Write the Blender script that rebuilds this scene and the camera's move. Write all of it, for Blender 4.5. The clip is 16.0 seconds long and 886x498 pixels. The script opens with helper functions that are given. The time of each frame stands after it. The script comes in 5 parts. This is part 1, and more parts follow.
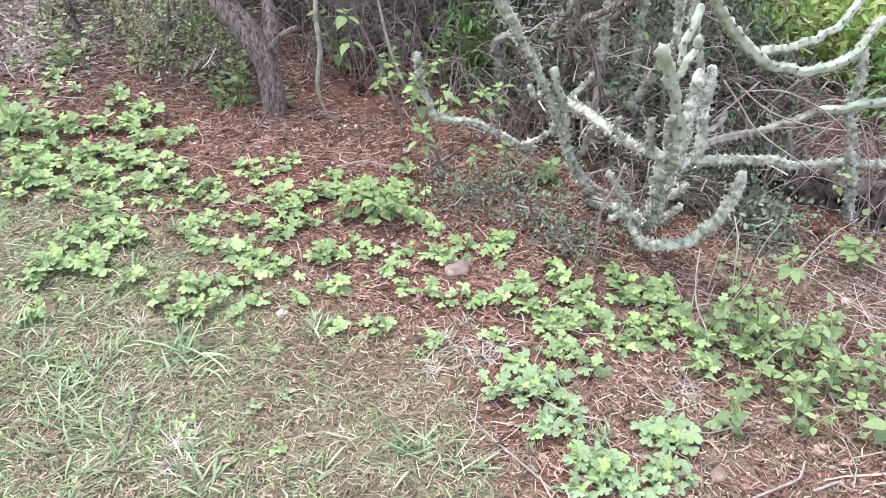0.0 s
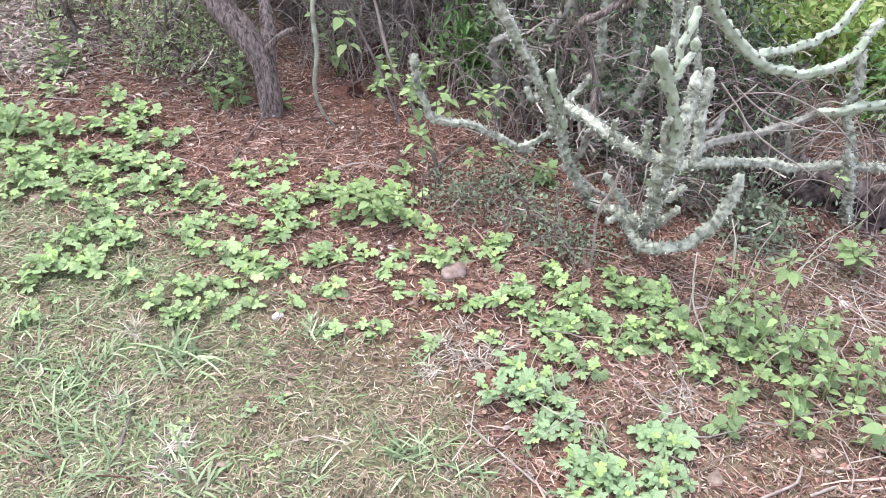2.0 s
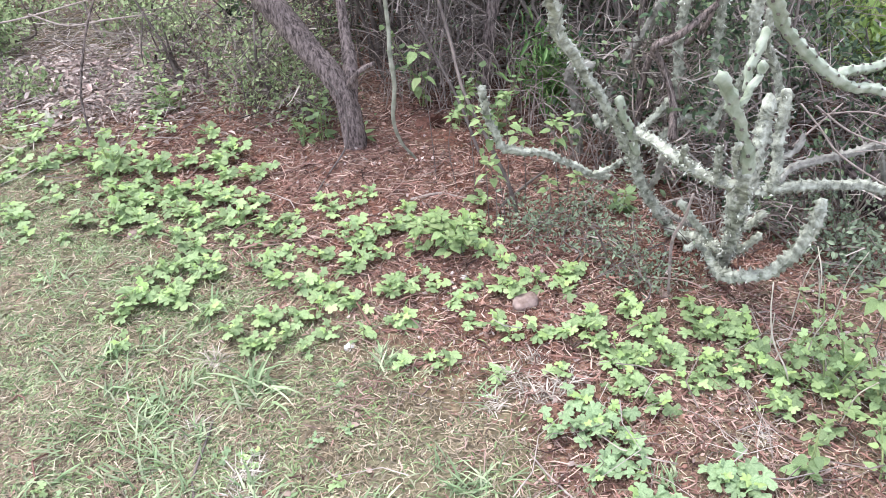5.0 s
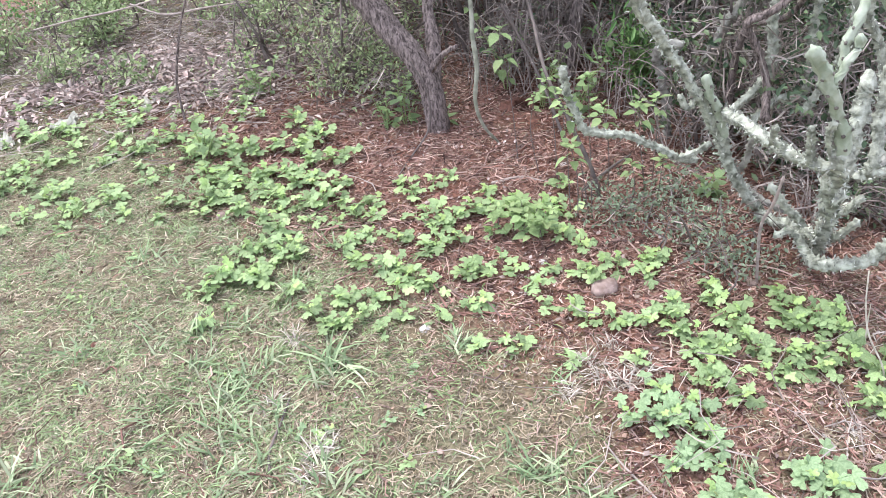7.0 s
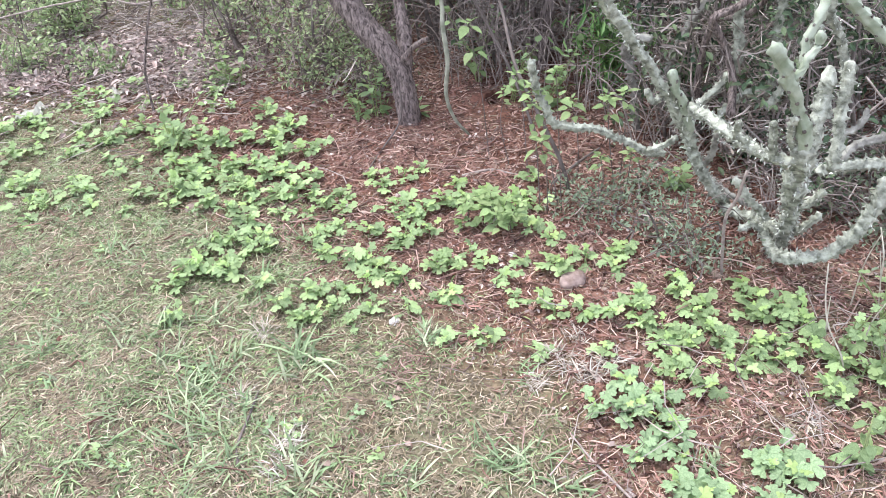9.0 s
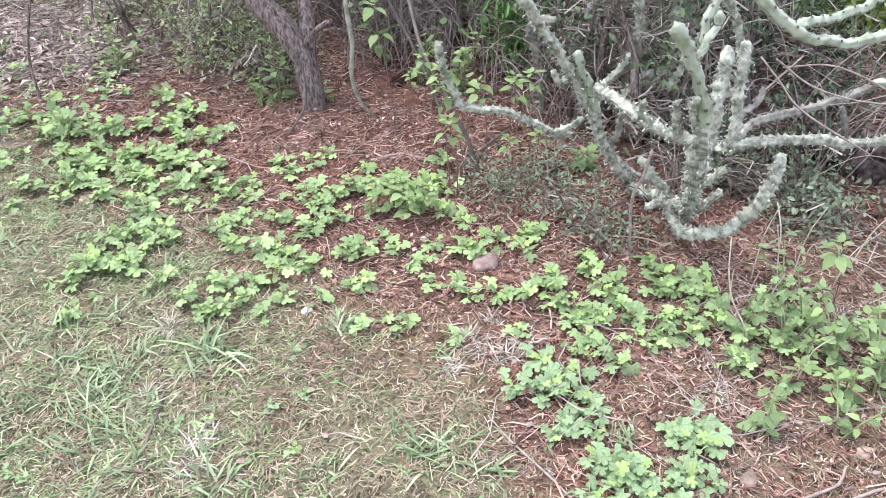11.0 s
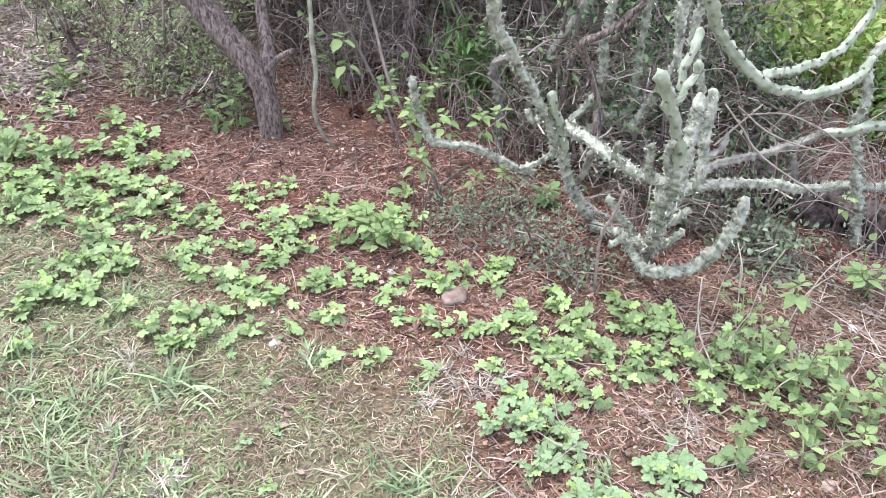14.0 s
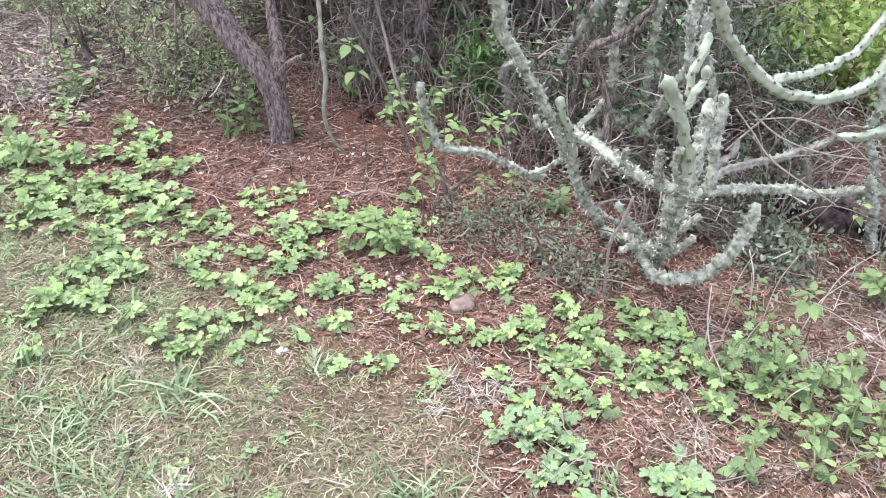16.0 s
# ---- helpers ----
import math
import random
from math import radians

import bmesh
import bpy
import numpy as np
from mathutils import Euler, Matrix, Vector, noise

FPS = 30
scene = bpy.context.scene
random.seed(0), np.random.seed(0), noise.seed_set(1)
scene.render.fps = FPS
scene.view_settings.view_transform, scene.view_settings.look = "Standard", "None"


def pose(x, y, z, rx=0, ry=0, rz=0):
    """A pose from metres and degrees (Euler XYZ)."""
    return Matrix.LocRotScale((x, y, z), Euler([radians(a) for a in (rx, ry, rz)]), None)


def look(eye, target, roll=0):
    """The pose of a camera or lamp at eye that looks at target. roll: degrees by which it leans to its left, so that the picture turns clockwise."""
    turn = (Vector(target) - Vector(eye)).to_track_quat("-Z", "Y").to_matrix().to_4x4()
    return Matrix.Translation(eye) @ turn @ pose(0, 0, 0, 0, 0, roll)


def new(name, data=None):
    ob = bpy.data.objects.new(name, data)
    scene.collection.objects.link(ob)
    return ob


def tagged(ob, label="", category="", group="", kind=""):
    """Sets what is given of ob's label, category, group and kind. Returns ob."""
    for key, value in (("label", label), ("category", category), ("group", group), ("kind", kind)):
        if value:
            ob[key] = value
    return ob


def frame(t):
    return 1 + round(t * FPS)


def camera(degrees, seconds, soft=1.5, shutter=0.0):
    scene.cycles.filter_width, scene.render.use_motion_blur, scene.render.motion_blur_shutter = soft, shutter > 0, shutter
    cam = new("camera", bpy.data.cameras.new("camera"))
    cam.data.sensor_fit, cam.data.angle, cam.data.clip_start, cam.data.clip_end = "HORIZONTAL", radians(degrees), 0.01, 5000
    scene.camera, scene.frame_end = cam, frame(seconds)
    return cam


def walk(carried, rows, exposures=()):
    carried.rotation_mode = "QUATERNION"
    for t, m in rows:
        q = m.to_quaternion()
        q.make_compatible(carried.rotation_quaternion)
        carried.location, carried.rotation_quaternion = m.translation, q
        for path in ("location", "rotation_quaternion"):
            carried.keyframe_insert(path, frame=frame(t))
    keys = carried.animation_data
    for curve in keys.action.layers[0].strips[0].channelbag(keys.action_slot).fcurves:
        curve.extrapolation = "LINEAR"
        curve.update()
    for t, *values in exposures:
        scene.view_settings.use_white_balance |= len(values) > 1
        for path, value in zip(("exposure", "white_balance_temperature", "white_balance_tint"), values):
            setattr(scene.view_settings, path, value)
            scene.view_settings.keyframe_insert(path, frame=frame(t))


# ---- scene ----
cam = camera(57.3, 16.0, soft=0.8)
PATH = [
    (0, (0.03, 0.516, 1.638), (0.044, 2.149, 0.483), 1.3),
    (0.5, (0.036, 0.52, 1.64), (0.05, 2.152, 0.485), 1.3),
    (1, (0.035, 0.526, 1.642), (0.052, 2.159, 0.487), 1.4),
    (1.5, (0.032, 0.523, 1.642), (0.048, 2.157, 0.488), 1.4),
    (2, (0.038, 0.528, 1.639), (0.054, 2.161, 0.485), 1.4),
    (2.5, (0.035, 0.532, 1.635), (0.049, 2.166, 0.482), 1.3),
    (3, (0.038, 0.529, 1.642), (0.054, 2.164, 0.49), 1.4),
    (3.2, (0.04, 0.538, 1.64), (0.053, 2.171, 0.485), 1.3),
    (5.3, (0.21, 0.556, 1.661), (-0.1, 2.2, 0.564), -5.3),
    (5.5, (0.234, 0.562, 1.658), (-0.113, 2.197, 0.56), -5.8),
    (6, (0.236, 0.56, 1.653), (-0.192, 2.177, 0.557), -7.1),
    (6.5, (0.224, 0.56, 1.645), (-0.232, 2.169, 0.547), -7.6),
    (7, (0.207, 0.564, 1.634), (-0.266, 2.16, 0.525), -8.0),
    (7.5, (0.192, 0.561, 1.627), (-0.32, 2.131, 0.499), -8.6),
    (8, (0.203, 0.557, 1.638), (-0.318, 2.122, 0.507), -8.7),
    (8.5, (0.217, 0.557, 1.634), (-0.301, 2.122, 0.502), -8.6),
    (9, (0.229, 0.564, 1.641), (-0.185, 2.159, 0.508), -6.9),
    (9.5, (0.236, 0.573, 1.636), (-0.07, 2.186, 0.494), -5.5),
    (9.7, (0.239, 0.576, 1.634), (-0.038, 2.189, 0.485), -5.1),
    (11.8, (0.137, 0.592, 1.62), (0.008, 2.196, 0.433), -2.8),
    (12, (0.101, 0.586, 1.633), (0.001, 2.202, 0.458), -2.0),
    (12.5, (0.016, 0.579, 1.643), (-0.011, 2.228, 0.512), 0.2),
    (13, (-0.007, 0.567, 1.639), (-0.01, 2.222, 0.517), 0.8),
    (13.5, (0.026, 0.582, 1.639), (0.029, 2.236, 0.513), 0.9),
    (14, (0.058, 0.584, 1.638), (0.058, 2.239, 0.514), 0.8),
    (14.5, (0.092, 0.593, 1.642), (0.091, 2.246, 0.516), 0.8),
    (15, (0.096, 0.589, 1.641), (0.094, 2.245, 0.519), 0.8),
    (15.5, (0.102, 0.601, 1.642), (0.083, 2.254, 0.516), 0.4),
    (16, (0.091, 0.608, 1.648), (0.046, 2.262, 0.524), -0.1),
]
walk(cam, [(t, look(eye, target, roll)) for t, eye, target, roll in PATH])

# ---- light: bright overcast day ----
scene.view_settings.exposure = 1.25
world = bpy.data.worlds.new("overcast_sky")
scene.world = world
world.use_nodes = True
wn = world.node_tree.nodes
sky = wn.new("ShaderNodeTexSky")
sky.sky_type, sky.sun_disc = "NISHITA", False
sky.sun_elevation, sky.sun_rotation = radians(65), radians(296)
sky.air_density, sky.dust_density, sky.ozone_density = 1.0, 4.0, 1.0
veil = wn.new("ShaderNodeMix")
veil.data_type, veil.inputs[0].default_value = "RGBA", 0.75
veil.inputs[7].default_value = (8.5, 8.8, 11.2, 1)
world.node_tree.links.new(sky.outputs[0], veil.inputs[6])
world.node_tree.links.new(veil.outputs[2], wn["Background"].inputs[0])
wn["Background"].inputs[1].default_value = 0.12
sun = new("sun", bpy.data.lights.new("sun", "SUN"))
sun.data.energy, sun.data.angle, sun.data.color = 1.5, radians(20), (1.0, 0.98, 0.95)
sun.matrix_world = look((-5.0, 2.5, 12.0), (0, 0, 0))

# ---- materials ----
RNG = np.random.default_rng(7)


def material(name, dark, light, scale=20.0, rough=0.8, bump=0.3, spread=0.0, pick="", leaf=0.0, third=None, fine=6.0, spec=0.3):
    """Two colours mixed by noise at two scales; pick: 'island' or 'object' varies pieces; leaf: light let through."""
    m = bpy.data.materials.new(name)
    m.use_nodes = True
    nt = m.node_tree
    n, lk = nt.nodes, nt.links.new
    bsdf = n["Principled BSDF"]
    bsdf.inputs["Roughness"].default_value = rough
    bsdf.inputs["Specular IOR Level"].default_value = spec
    co = n.new("ShaderNodeTexCoord")
    tex = n.new("ShaderNodeTexNoise")
    tex.inputs["Scale"].default_value, tex.inputs["Detail"].default_value = scale, 6
    lk(co.outputs["Object"], tex.inputs["Vector"])
    ramp = n.new("ShaderNodeValToRGB")
    ramp.color_ramp.elements[0].position, ramp.color_ramp.elements[1].position = 0.32, 0.68
    ramp.color_ramp.elements[0].color, ramp.color_ramp.elements[1].color = (*dark, 1), (*light, 1)
    lk(tex.outputs["Fac"], ramp.inputs["Fac"])
    out = ramp.outputs["Color"]
    if pick:
        if pick == "island":
            rnd = n.new("ShaderNodeNewGeometry").outputs["Random Per Island"]
        elif pick == "object":
            rnd = n.new("ShaderNodeObjectInfo").outputs["Random"]
        else:
            add = n.new("ShaderNodeMath")
            add.operation = "ADD"
            lk(n.new("ShaderNodeNewGeometry").outputs["Random Per Island"], add.inputs[0])
            lk(n.new("ShaderNodeObjectInfo").outputs["Random"], add.inputs[1])
            fr = n.new("ShaderNodeMath")
            fr.operation = "FRACT"
            lk(add.outputs[0], fr.inputs[0])
            rnd = fr.outputs[0]
        if third:
            mx = n.new("ShaderNodeMix")
            mx.data_type = "RGBA"
            st = n.new("ShaderNodeValToRGB")
            st.color_ramp.elements[0].position, st.color_ramp.elements[1].position = 0.45, 0.95
            lk(rnd, st.inputs["Fac"])
            lk(st.outputs["Color"], mx.inputs[0])
            lk(out, mx.inputs[6])
            mx.inputs[7].default_value = (*third, 1)
            out = mx.outputs[2]
        hsv = n.new("ShaderNodeHueSaturation")
        mp = n.new("ShaderNodeMapRange")
        mp.inputs["To Min"].default_value, mp.inputs["To Max"].default_value = 1 - spread, 1 + spread
        wh = n.new("ShaderNodeTexWhiteNoise")
        wh.noise_dimensions = "1D"
        lk(rnd, wh.inputs["W"])
        lk(wh.outputs["Value"], mp.inputs["Value"])
        lk(mp.outputs["Result"], hsv.inputs["Value"])
        lk(out, hsv.inputs["Color"])
        out = hsv.outputs["Color"]
    lk(out, bsdf.inputs["Base Color"])
    if bump:
        t2 = n.new("ShaderNodeTexNoise")
        t2.inputs["Scale"].default_value, t2.inputs["Detail"].default_value = scale * fine, 4
        lk(co.outputs["Object"], t2.inputs["Vector"])
        bp = n.new("ShaderNodeBump")
        bp.inputs["Strength"].default_value, bp.inputs["Distance"].default_value = bump, 0.004
        lk(t2.outputs["Fac"], bp.inputs["Height"])
        lk(bp.outputs["Normal"], bsdf.inputs["Normal"])
    if leaf:
        tr = n.new("ShaderNodeBsdfTranslucent")
        lk(out, tr.inputs["Color"])
        ms = n.new("ShaderNodeMixShader")
        ms.inputs["Fac"].default_value = leaf
        lk(bsdf.outputs[0], ms.inputs[1])
        lk(tr.outputs[0], ms.inputs[2])
        lk(ms.outputs[0], n["Material Output"].inputs["Surface"])
    return m


WEED = material("weed_leaf", (0.225, 0.33, 0.145), (0.345, 0.46, 0.225), 14, 0.5, 0.15, 0.3, "both", 0.3, third=(0.40, 0.54, 0.24))
WEED_YOUNG = material("young_weed_leaf", (0.30, 0.45, 0.16), (0.39, 0.54, 0.20), 14, 0.5, 0.15, 0.2, "object", 0.3, third=(0.43, 0.56, 0.21))
WEED_OLD = material("weed_leaf_bluish", (0.25, 0.365, 0.185), (0.365, 0.495, 0.27), 14, 0.5, 0.15, 0.2, "both", 0.3)
WEED_STEM = material("weed_stem", (0.17, 0.23, 0.09), (0.28, 0.32, 0.14), 40, 0.7, 0.2)
NETTLE = material("broad_leaf", (0.195, 0.30, 0.135), (0.30, 0.41, 0.20), 30, 0.55, 0.5, 0.32, "both", 0.3, third=(0.33, 0.45, 0.19))
GRASS = material("green_grass", (0.13, 0.198, 0.08), (0.26, 0.345, 0.155), 8, 0.6, 0, 0.42, "island", 0.2, third=(0.395, 0.41, 0.26))
STRAW = material("dry_straw", (0.125, 0.102, 0.064), (0.26, 0.213, 0.138), 10, 0.8, 0, 0.6, "island", 0, third=(0.385, 0.325, 0.24))
GRASS_BLADE = material("tuft_blade", (0.15, 0.23, 0.11), (0.265, 0.36, 0.185), 20, 0.6, 0, 0.4, "object", 0.25, third=(0.41, 0.45, 0.29))
STRAW_BLADE = material("bleached_blade", (0.29, 0.25, 0.20), (0.45, 0.405, 0.335), 20, 0.8, 0, 0.4, "object", 0.1, third=(0.58, 0.545, 0.475))
TWIG = material("litter_twig", (0.09, 0.046, 0.036), (0.295, 0.165, 0.13), 12, 0.85, 0, 0.6, "island", 0, third=(0.42, 0.305, 0.25))
REDTWIG = material("fallen_twig_bark", (0.14, 0.075, 0.06), (0.30, 0.18, 0.15), 30, 0.85, 0.3, 0.45, "object", third=(0.34, 0.24, 0.205))
REDHEAP = material("red_twig_bark", (0.18, 0.10, 0.08), (0.34, 0.215, 0.175), 12, 0.85, 0, 0.4, "island", 0, third=(0.42, 0.31, 0.26))
FLAKE = material("leaf_flake", (0.115, 0.052, 0.038), (0.27, 0.14, 0.103), 12, 0.85, 0, 0.6, "island", 0, third=(0.42, 0.285, 0.225))
PALE_FLAKE = material("pale_dead_leaf", (0.21, 0.155, 0.135), (0.42, 0.335, 0.295), 12, 0.8, 0, 0.4, "island", 0, third=(0.54, 0.47, 0.415))
BARK = material("grey_brown_bark", (0.075, 0.06, 0.05), (0.27, 0.225, 0.195), 34, 0.9, 1.0, fine=4)
TWIG_BARK = material("thicket_twig", (0.06, 0.045, 0.04), (0.26, 0.212, 0.187), 14, 0.9, 0.3, 0.6, "island", third=(0.42, 0.37, 0.325))
DARK_LEAF = material("thicket_leaf", (0.025, 0.05, 0.03), (0.105, 0.165, 0.085), 9, 0.5, 0, 0.6, "island", 0.25, third=(0.22, 0.29, 0.15))
FRESH_LEAF = material("fresh_bush_leaf", (0.085, 0.19, 0.06), (0.15, 0.28, 0.09), 9, 0.5, 0, 0.4, "island", 0.3, third=(0.24, 0.36, 0.13))
LIME_LEAF = material("lime_bush_leaf", (0.20, 0.32, 0.075), (0.32, 0.44, 0.14), 9, 0.5, 0, 0.4, "island", 0.4, third=(0.50, 0.55, 0.23))
GREY_LEAF = material("small_grey_leaf", (0.16, 0.215, 0.135), (0.28, 0.34, 0.225), 9, 0.6, 0, 0.35, "island", 0.2)
WISPY_LEAF = material("wispy_leaf", (0.17, 0.24, 0.11), (0.30, 0.385, 0.19), 9, 0.6, 0, 0.45, "island", 0.3, third=(0.43, 0.50, 0.275))
SPURGE = material("spurge_skin", (0.13, 0.14, 0.105), (0.52, 0.55, 0.445), 40, 0.75, 0.9, fine=4)
SPURGE_PALE = material("spurge_young_skin", (0.22, 0.27, 0.18), (0.43, 0.475, 0.37), 24, 0.6, 0.3, fine=5)
SPURGE_GREY = material("spurge_grey_skin", (0.12, 0.11, 0.095), (0.37, 0.37, 0.315), 26, 0.85, 0.8, fine=5)
TUBERCLE = material("spurge_tubercle", (0.06, 0.05, 0.045), (0.22, 0.20, 0.17), 60, 0.8, 0.2)
SPUR = material("spurge_spur", (0.20, 0.215, 0.165), (0.50, 0.535, 0.45), 45, 0.7, 0.2)
SCURF = material("spurge_scurf", (0.17, 0.17, 0.14), (0.40, 0.42, 0.35), 30, 0.85, 0, 0.5, "island", third=(0.66, 0.68, 0.60))
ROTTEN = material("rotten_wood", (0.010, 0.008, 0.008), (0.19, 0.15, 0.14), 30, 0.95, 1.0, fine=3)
VINE_SKIN = material("vine_skin", (0.17, 0.18, 0.13), (0.36, 0.365, 0.285), 30, 0.8, 0.3)
PALE_TWIG = material("pale_thicket_twig", (0.12, 0.095, 0.08), (0.38, 0.325, 0.28), 14, 0.9, 0.3, 0.45, "island", third=(0.50, 0.45, 0.40))
PALE_STALK = material("pale_stalk_skin", (0.36, 0.33, 0.25), (0.56, 0.53, 0.43), 40, 0.8, 0.2)
DEADWOOD = material("weathered_stick", (0.22, 0.18, 0.155), (0.41, 0.355, 0.31), 40, 0.85, 0.4)
DRY_LEAF = material("dry_fallen_leaf", (0.19, 0.135, 0.105), (0.39, 0.30, 0.24), 60, 0.8, 0.5, 0.3, "object")
FRESH_SOIL = material("fresh_soil", (0.085, 0.04, 0.03), (0.20, 0.10, 0.072), 60, 0.95, 0.9, fine=3)
STONE = material("pale_stone", (0.50, 0.47, 0.42), (0.72, 0.70, 0.66), 50, 0.8, 0.4)
ROCK = material("brown_rock", (0.17, 0.12, 0.10), (0.33, 0.255, 0.22), 40, 0.9, 0.6)
PLASTIC = material("weathered_sheet", (0.36, 0.36, 0.29), (0.54, 0.53, 0.44), 30, 0.6, 0.3)


# ---- ground ----
def lawn_edge(x):
    return np.interp(x, [-60, -5, -3.2, -2.4, -1.8, -1.4, -0.86, -0.5, 0.1, 0.2, 0.6, 60], [9, 4.9, 4.2, 3.9, 3.5, 3.25, 2.92, 2.6, 2.28, 1.85, 1.2, -6])


def waves(x, y, seed, size):
    """Smooth uneven noise, about -1 to 1."""
    r = np.random.default_rng(seed)
    s = np.zeros(np.shape(x))
    for k in range(9):
        a, p = r.uniform(0, 6.283), r.uniform(0, 6.283)
        q = (0.6 + 1.5 * r.random()) * 6.283 / size
        s = s + np.sin(q * (np.cos(a) * x + np.sin(a) * y) + p)
    return s / 3.5


HOLE = (-0.36, 4.11)


def ground_z(x, y):
    x, y = np.asarray(x, float), np.asarray(y, float)
    z = 0.012 * waves(x, y, 3, 0.9) + 0.004 * waves(x, y, 4, 0.17)
    near = np.exp(-((x + 1) ** 2 + (y - 3) ** 2) / 60)
    z = z * near
    return z


def add_mesh(name, verts, faces, mat, parent=None, label="", smooth=False):
    me = bpy.data.meshes.new(name)
    me.from_pydata(np.asarray(verts).tolist() if not isinstance(verts, list) else verts, [], faces if isinstance(faces, list) else np.asarray(faces).tolist())
    if mat:
        me.materials.append(mat)
    if smooth:
        me.polygons.foreach_set("use_smooth", [True] * len(me.polygons))
    ob = new(name, me)
    if parent is not None:
        ob.parent = parent
    if label:
        tagged(ob, label)
    return ob


def base(name, x, y, z=None):
    ob = new(name)
    ob.empty_display_size = 0.05
    ob.location = (x, y, float(ground_z(x, y)) if z is None else z)
    return ob


def ridge_bark():
    """Long dark furrows between pale ridges."""
    n, lk = BARK.node_tree.nodes, BARK.node_tree.links.new
    bsdf = n["Principled BSDF"]
    co = n.new("ShaderNodeTexCoord")
    mp = n.new("ShaderNodeMapping")
    mp.inputs["Scale"].default_value = (95, 95, 22)
    lk(co.outputs["Object"], mp.inputs["Vector"])
    t = n.new("ShaderNodeTexNoise")
    t.inputs["Scale"].default_value, t.inputs["Detail"].default_value, t.inputs["Roughness"].default_value = 1.0, 10, 0.72
    lk(mp.outputs[0], t.inputs["Vector"])
    r = n.new("ShaderNodeValToRGB")
    r.color_ramp.elements[0].position, r.color_ramp.elements[1].position = 0.40, 0.62
    r.color_ramp.elements[0].color, r.color_ramp.elements[1].color = (0.06, 0.047, 0.042, 1), (0.36, 0.295, 0.265, 1)
    lk(t.outputs["Fac"], r.inputs["Fac"])
    lk(r.outputs["Color"], bsdf.inputs["Base Color"])
    b = n.new("ShaderNodeBump")
    b.inputs["Strength"].default_value, b.inputs["Distance"].default_value = 1.0, 0.012
    lk(t.outputs["Fac"], b.inputs["Height"])
    lk(b.outputs["Normal"], bsdf.inputs["Normal"])


ridge_bark()


def build_ground():
    far = [-2500, -900, -300, -100, -40, -18, -10]
    xs = np.r_[far, np.arange(-6, 4.501, 0.035), 8, 14, 40, 100, 300, 900, 2500]
    ys = np.r_[far, -5, -2, 0, np.arange(1, 7.001, 0.035), 9, 14, 40, 100, 300, 900, 2500]
    gx, gy = np.meshgrid(xs, ys)
    gz = ground_z(gx, gy)
    v = np.stack([gx, gy, gz], -1).reshape(-1, 3)
    nx, ny = len(xs), len(ys)
    i = (np.arange(ny - 1)[:, None] * nx + np.arange(nx - 1)).ravel()
    faces = np.stack([i, i + 1, i + nx + 1, i + nx], -1)
    mid = v[faces].mean(1)
    solid = np.hypot((mid[:, 0] - HOLE[0]) / 1.2, mid[:, 1] - HOLE[1] - 0.03) > 0.062
    ob = add_mesh("ground", v, faces[solid], None, smooth=True)
    m = bpy.data.materials.new("soil")
    m.use_nodes = True
    n, lk = m.node_tree.nodes, m.node_tree.links.new
    co = n.new("ShaderNodeTexCoord").outputs["Object"]

    def noise_tex(scale, detail=6):
        t = n.new("ShaderNodeTexNoise")
        t.inputs["Scale"].default_value, t.inputs["Detail"].default_value = scale, detail
        lk(co, t.inputs["Vector"])
        return t.outputs["Fac"]

    def ramp(fac, c0, c1, p0=0.35, p1=0.65):
        r = n.new("ShaderNodeValToRGB")
        r.color_ramp.elements[0].position, r.color_ramp.elements[1].position = p0, p1
        r.color_ramp.elements[0].color, r.color_ramp.elements[1].color = (*c0, 1), (*c1, 1)
        lk(fac, r.inputs["Fac"])
        return r.outputs["Color"]

    def mix(fac, a, b):
        x = n.new("ShaderNodeMix")
        x.data_type = "RGBA"
        lk(fac, x.inputs[0]), lk(a, x.inputs[6]), lk(b, x.inputs[7])
        return x.outputs[2]

    red = mix(ramp(noise_tex(2.2), (0, 0, 0), (1, 1, 1)), ramp(noise_tex(60), (0.085, 0.038, 0.027), (0.28, 0.13, 0.088)), ramp(noise_tex(45), (0.095, 0.055, 0.042), (0.31, 0.19, 0.145)))
    worn = mix(ramp(noise_tex(4), (0, 0, 0), (1, 1, 1)), ramp(noise_tex(70), (0.14, 0.098, 0.072), (0.33, 0.245, 0.185)), ramp(noise_tex(50), (0.08, 0.07, 0.043), (0.24, 0.20, 0.135)))
    tan = mix(ramp(noise_tex(0.8), (0, 0, 0), (0.8, 0.8, 0.8)), worn, ramp(noise_tex(30), (0.075, 0.095, 0.04), (0.21, 0.23, 0.12)))
    edge = n.new("ShaderNodeAttribute")
    edge.attribute_name = "lawn"
    soft = n.new("ShaderNodeMath")
    soft.operation = "ADD"
    lk(edge.outputs["Fac"], soft.inputs[0])
    sub = n.new("ShaderNodeMath")
    sub.operation, sub.inputs[1].default_value = "SUBTRACT", 0.5
    lk(noise_tex(3.5), sub.inputs[0])
    lk(sub.outputs[0], soft.inputs[1])
    soft.use_clamp = True
    b = n["Principled BSDF"]
    b.inputs["Roughness"].default_value = 0.95
    b.inputs["Specular IOR Level"].default_value = 0.15
    lk(mix(soft.outputs[0], red, tan), b.inputs["Base Color"])
    bp = n.new("ShaderNodeBump")
    bp.inputs["Strength"].default_value, bp.inputs["Distance"].default_value = 0.9, 0.012
    lk(noise_tex(90, 8), bp.inputs["Height"])
    lk(bp.outputs["Normal"], b.inputs["Normal"])
